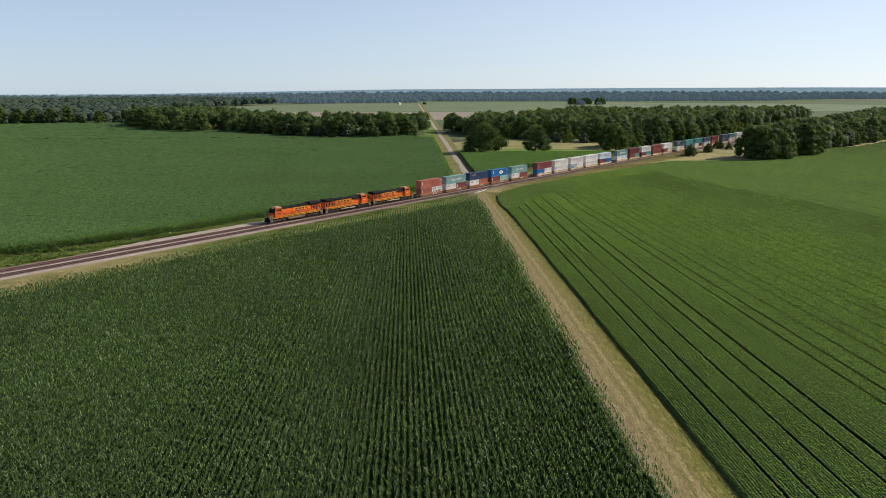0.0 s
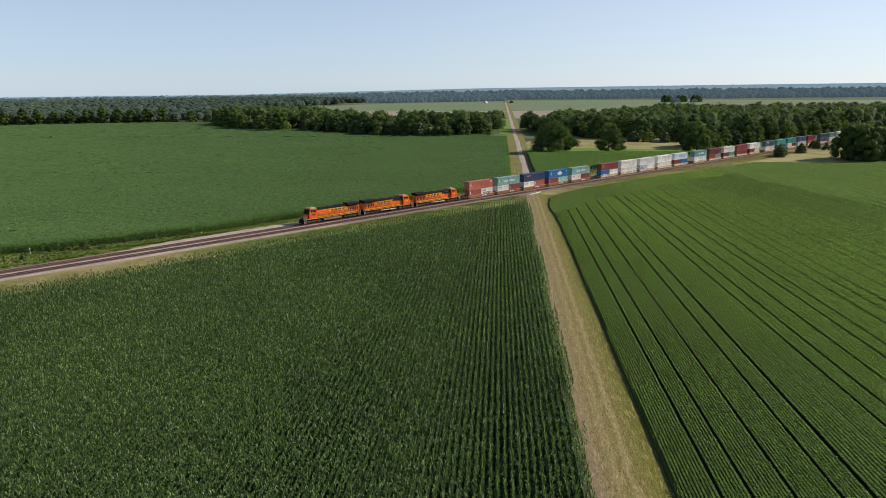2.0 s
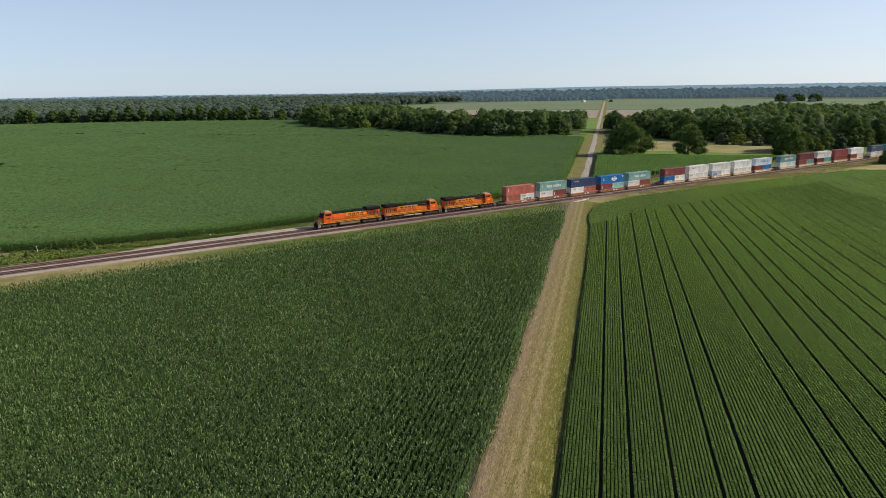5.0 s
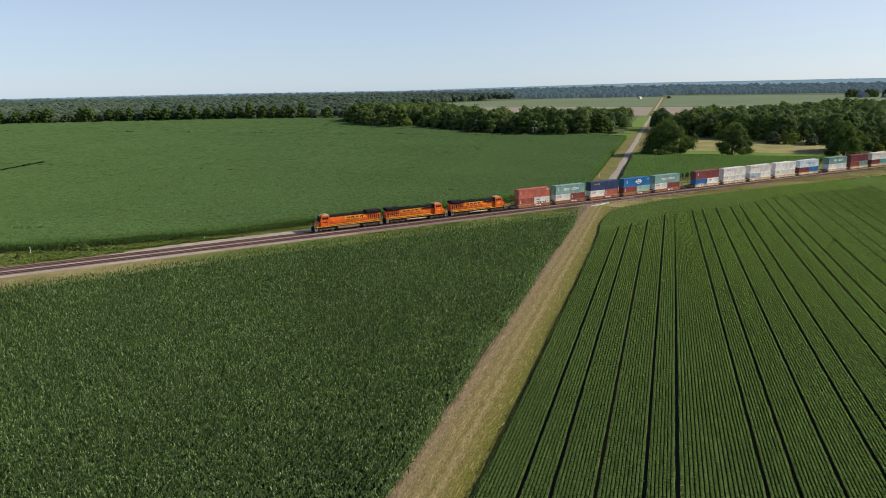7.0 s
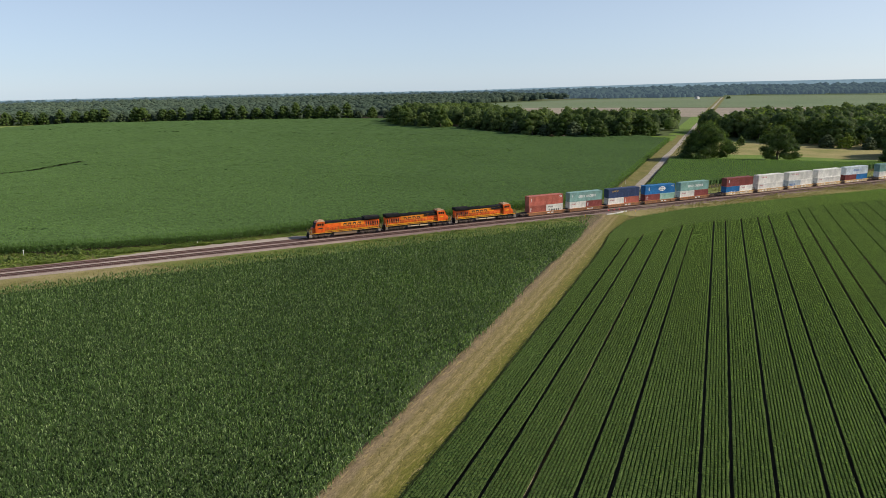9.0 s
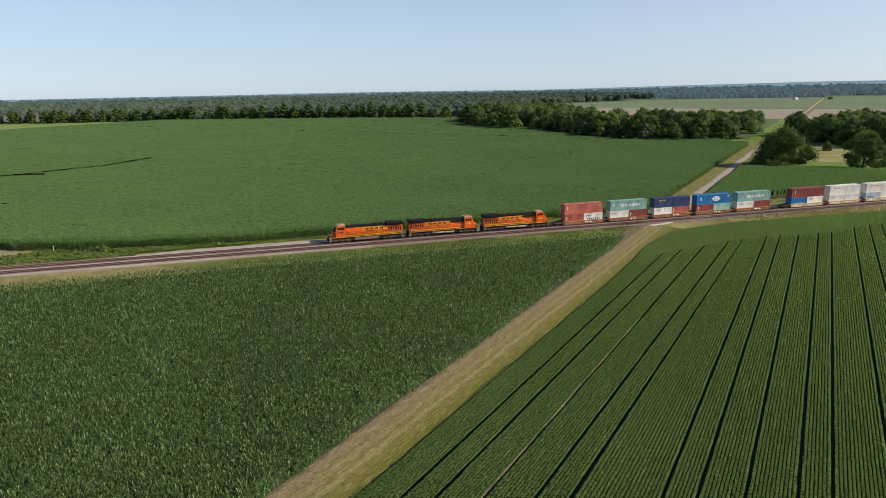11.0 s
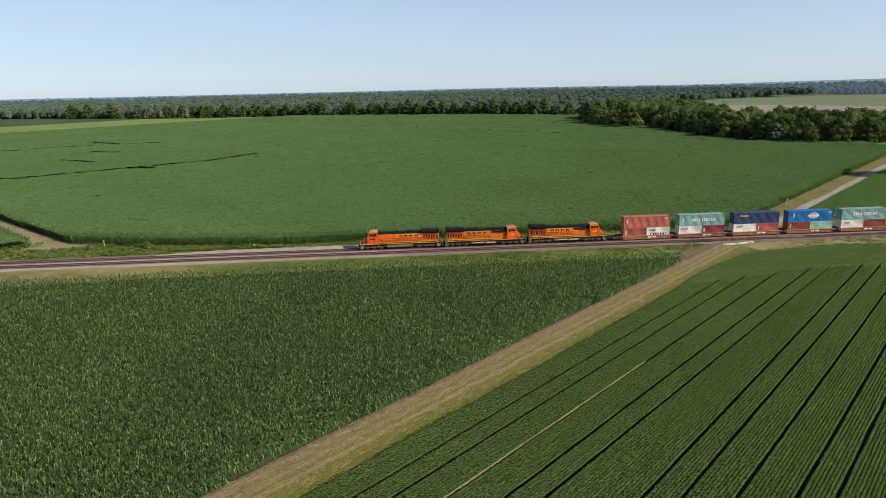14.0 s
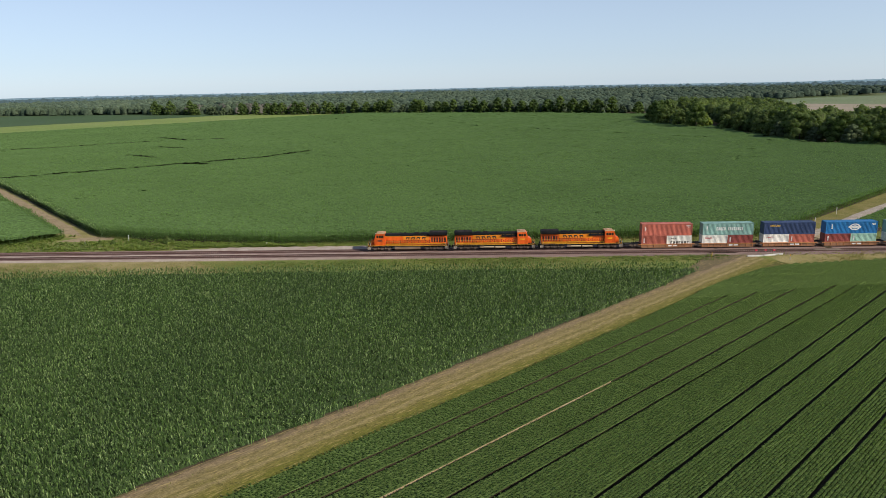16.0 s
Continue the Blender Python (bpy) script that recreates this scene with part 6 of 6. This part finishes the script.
g = Geo()
n = 96
for j, r in enumerate((2350, 2600, 2850, 3100, 3300)):
    for i in range(n):
        a = 2 * math.pi * i / n
        x, y = r * math.cos(a), r * math.sin(a) - 170
        g.v.append((x, y, 1.0 + 0.5 * j + float(rise(x, y))))
g.f += [(j * n + i, j * n + n + i, j * n + n + (i + 1) % n, j * n + (i + 1) % n) for j in range(4) for i in range(n)]
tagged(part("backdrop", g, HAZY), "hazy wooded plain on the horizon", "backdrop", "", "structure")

# ---- small things by the track ----
CONCRETE = paint("pale_concrete", (0.55, 0.53, 0.49), 0.8, amount=0.3)
SIGN_RED = paint("red_marker", (0.6, 0.02, 0.05), 0.5, amount=0.1)
POST_WHITE = paint("white_post", (0.78, 0.77, 0.72), 0.6, amount=0.15)
POST_YELLOW = paint("yellow_post", (0.72, 0.42, 0.04), 0.6, amount=0.15)
POST_GREY = paint("grey_post", (0.42, 0.40, 0.36), 0.7)
TIMBER = paint("crossing_timber", (0.20, 0.16, 0.125), 0.85)
for x0, y0, x1, y1 in ((91.8, -12.5, 95.5, -12.3), (95.8, -12.2, 100.6, -11.1)):
    m = look((x0, y0, 0.05), (x1, y1, 0.05))
    d = math.hypot(x1 - x0, y1 - y0)
    ang = math.degrees(math.atan2(y1 - y0, x1 - x0))
    B = thing("concrete_beam", "pale concrete beam lying on the grass by the crossing", "beam", pose(x0, y0, 0.04, 0, 0, ang), "beams by the crossing")
    part("beam", Geo().prism([(-0.22, 0), (0.22, 0), (0.22, 0.26), (0.16, 0.32), (-0.16, 0.32), (-0.22, 0.26)], 0, d), CONCRETE, B)
for x in (95.4, 97.6, 99.6):
    R = thing("marker_flag", "small red marker flag on a thin stake", "flag", pose(x, -8.9, 0.0), "red marker flags")
    part("stake", Geo().rod((0, 0, 0), (0, 0, 0.75), 0.025, 6), POST_GREY, R)
    part("flag", Geo().box(-0.25, 0.25, -0.012, 0.012, 0.42, 0.78), SIGN_RED, R, "red flag")
for x, y, h in ((83.3, -13.3, 1.3), (100.1, -15.9, 1.3)):
    M = thing("marker_post", "grey cable marker post with a yellow cap" if x > 90 else "yellow cable marker post in the verge", "post", pose(x, y, 0), "marker posts")
    part("post", Geo().rod((0, 0, 0), (0, 0, h), 0.07, 8), POST_GREY if x > 90 else POST_YELLOW, M)
    part("cap", Geo().rod((0, 0, h - 0.45), (0, 0, h + 0.06), 0.085, 8), POST_YELLOW, M, "yellow plastic cap")
for x, y, h in ((137.6, 35.0, 2.1), (124.2, 21.0, 2.1)):
    S = thing("crossing_sign", "white crossing post with its sign seen edge-on", "sign", pose(x, y, 0, 0, 0, 42.6), "crossing signs")
    part("post", Geo().rod((0, 0, 0), (0, 0, h), 0.07, 8), POST_WHITE, S)
    for t in (-1, 1):
        g = Geo().slab([(-0.13, h - 0.30 - 0.25 * t), (0.0, h - 0.35 - 0.25 * t), (0.13, h - 0.22 + 0.25 * t), (0.0, h - 0.17 + 0.25 * t)], -0.1 if t > 0 else -0.13, -0.07 if t > 0 else -0.1)
        part("cross_arm", g, POST_WHITE, S, "white crossing arm")
for x, y, h in ((-66.5, 14.2, 1.7), (-26.0, 6.3, 0.8)):
    M = thing("white_post", "thin pale post among the weeds", "post", pose(x, y, 0), "white posts")
    part("post", Geo().rod((0, 0, 0), (0, 0, h), 0.06, 8), POST_WHITE, M)
    part("head", Geo().box(-0.10, 0.10, -0.04, 0.04, h, h + 0.22), POST_WHITE, M)
for y0 in (0.0, TRACK_2):
    C = tagged(thing("crossing_planks", "dark timber crossing planks between the rails", "crossing", TRK @ pose(113.0, y0, RAIL - 0.13), "planks of the crossing"), kind="structure")
    for i in range(5):
        y = -0.56 + 0.28 * i
        part("plank", Geo().box(-3.2, 3.2, y - 0.12, y + 0.12, 0, 0.11), TIMBER, C)
# tall relay box beside the white crossing post
Bx = thing("relay_box", "small grey relay box beside the gravel road", "box", pose(150.6, 26.5, 0, 0, 0, 42), "")
part("cabinet", Geo().box(-0.5, 0.5, -0.35, 0.35, 0.1, 1.5).box(-0.56, 0.56, -0.41, 0.41, 1.5, 1.58), POST_GREY, Bx)
part("base", Geo().box(-0.6, 0.6, -0.45, 0.45, 0.0, 0.1), CONCRETE, Bx)

# ---- far buildings ----
WALL_WHITE = paint("white_siding", (0.72, 0.72, 0.70), 0.7, amount=0.1)
ROOF_GREY = paint("grey_roof", (0.30, 0.30, 0.31), 0.7, amount=0.2)
WALL_GREY = paint("weathered_barn", (0.34, 0.31, 0.28), 0.8)


def house(x, y, turn, w, d, h, roof, wall, label, name="house"):
    H = thing(name, label, name.replace("_", " "), pose(x, y, 0, 0, 0, turn), "far farm buildings")
    part("wall", Geo().box(-w / 2, w / 2, -d / 2, d / 2, 0, h), wall, H)
    part("roof", Geo().prism([(-d / 2 - 0.4, h), (d / 2 + 0.4, h), (0, h + roof)], -w / 2 - 0.4, w / 2 + 0.4), ROOF_GREY, H, "grey pitched roof")
    for s in (-1, 1):
        for i in range(3):
            xx = -w / 2 + w * (i + 0.5) / 3
            part("window", Geo().box(xx - 0.5, xx + 0.5, *sorted((s * d / 2, s * (d / 2 + 0.05))), 1.0, 2.3), GLASS, H)
    return H


hx, hy, _ = land(1300, 30)
house(hx, hy, 20, 10, 6, 3.2, 1.8, WALL_WHITE, "white farmhouse far down the gravel road")
hx, hy, _ = land(1280, 420)
house(hx, hy, 60, 22, 11, 5.0, 4.0, WALL_GREY, "weathered grey barn among far trees", "barn")
hx, hy, _ = land(1265, 455)
house(hx, hy, 40, 14, 9, 4.0, 3.0, WALL_GREY, "low grey shed beside the far barn", "shed")
for i in range(9):
    x, y, _ = land(1290 + 14 * (i % 3) + rng.uniform(-4, 4), 400 + 10 * i)
    tree((0, 2, 1)[i % 3], x, y, 0.85, "tree standing round the far barn", "trees round the far barn")
for i in range(6):
    x, y, _ = land(1310 + 9 * i, 84 + 3 * (i % 2))
    tree(6, x, y, 0.5, "low tree at the end of the gravel road", "trees at the far road end")
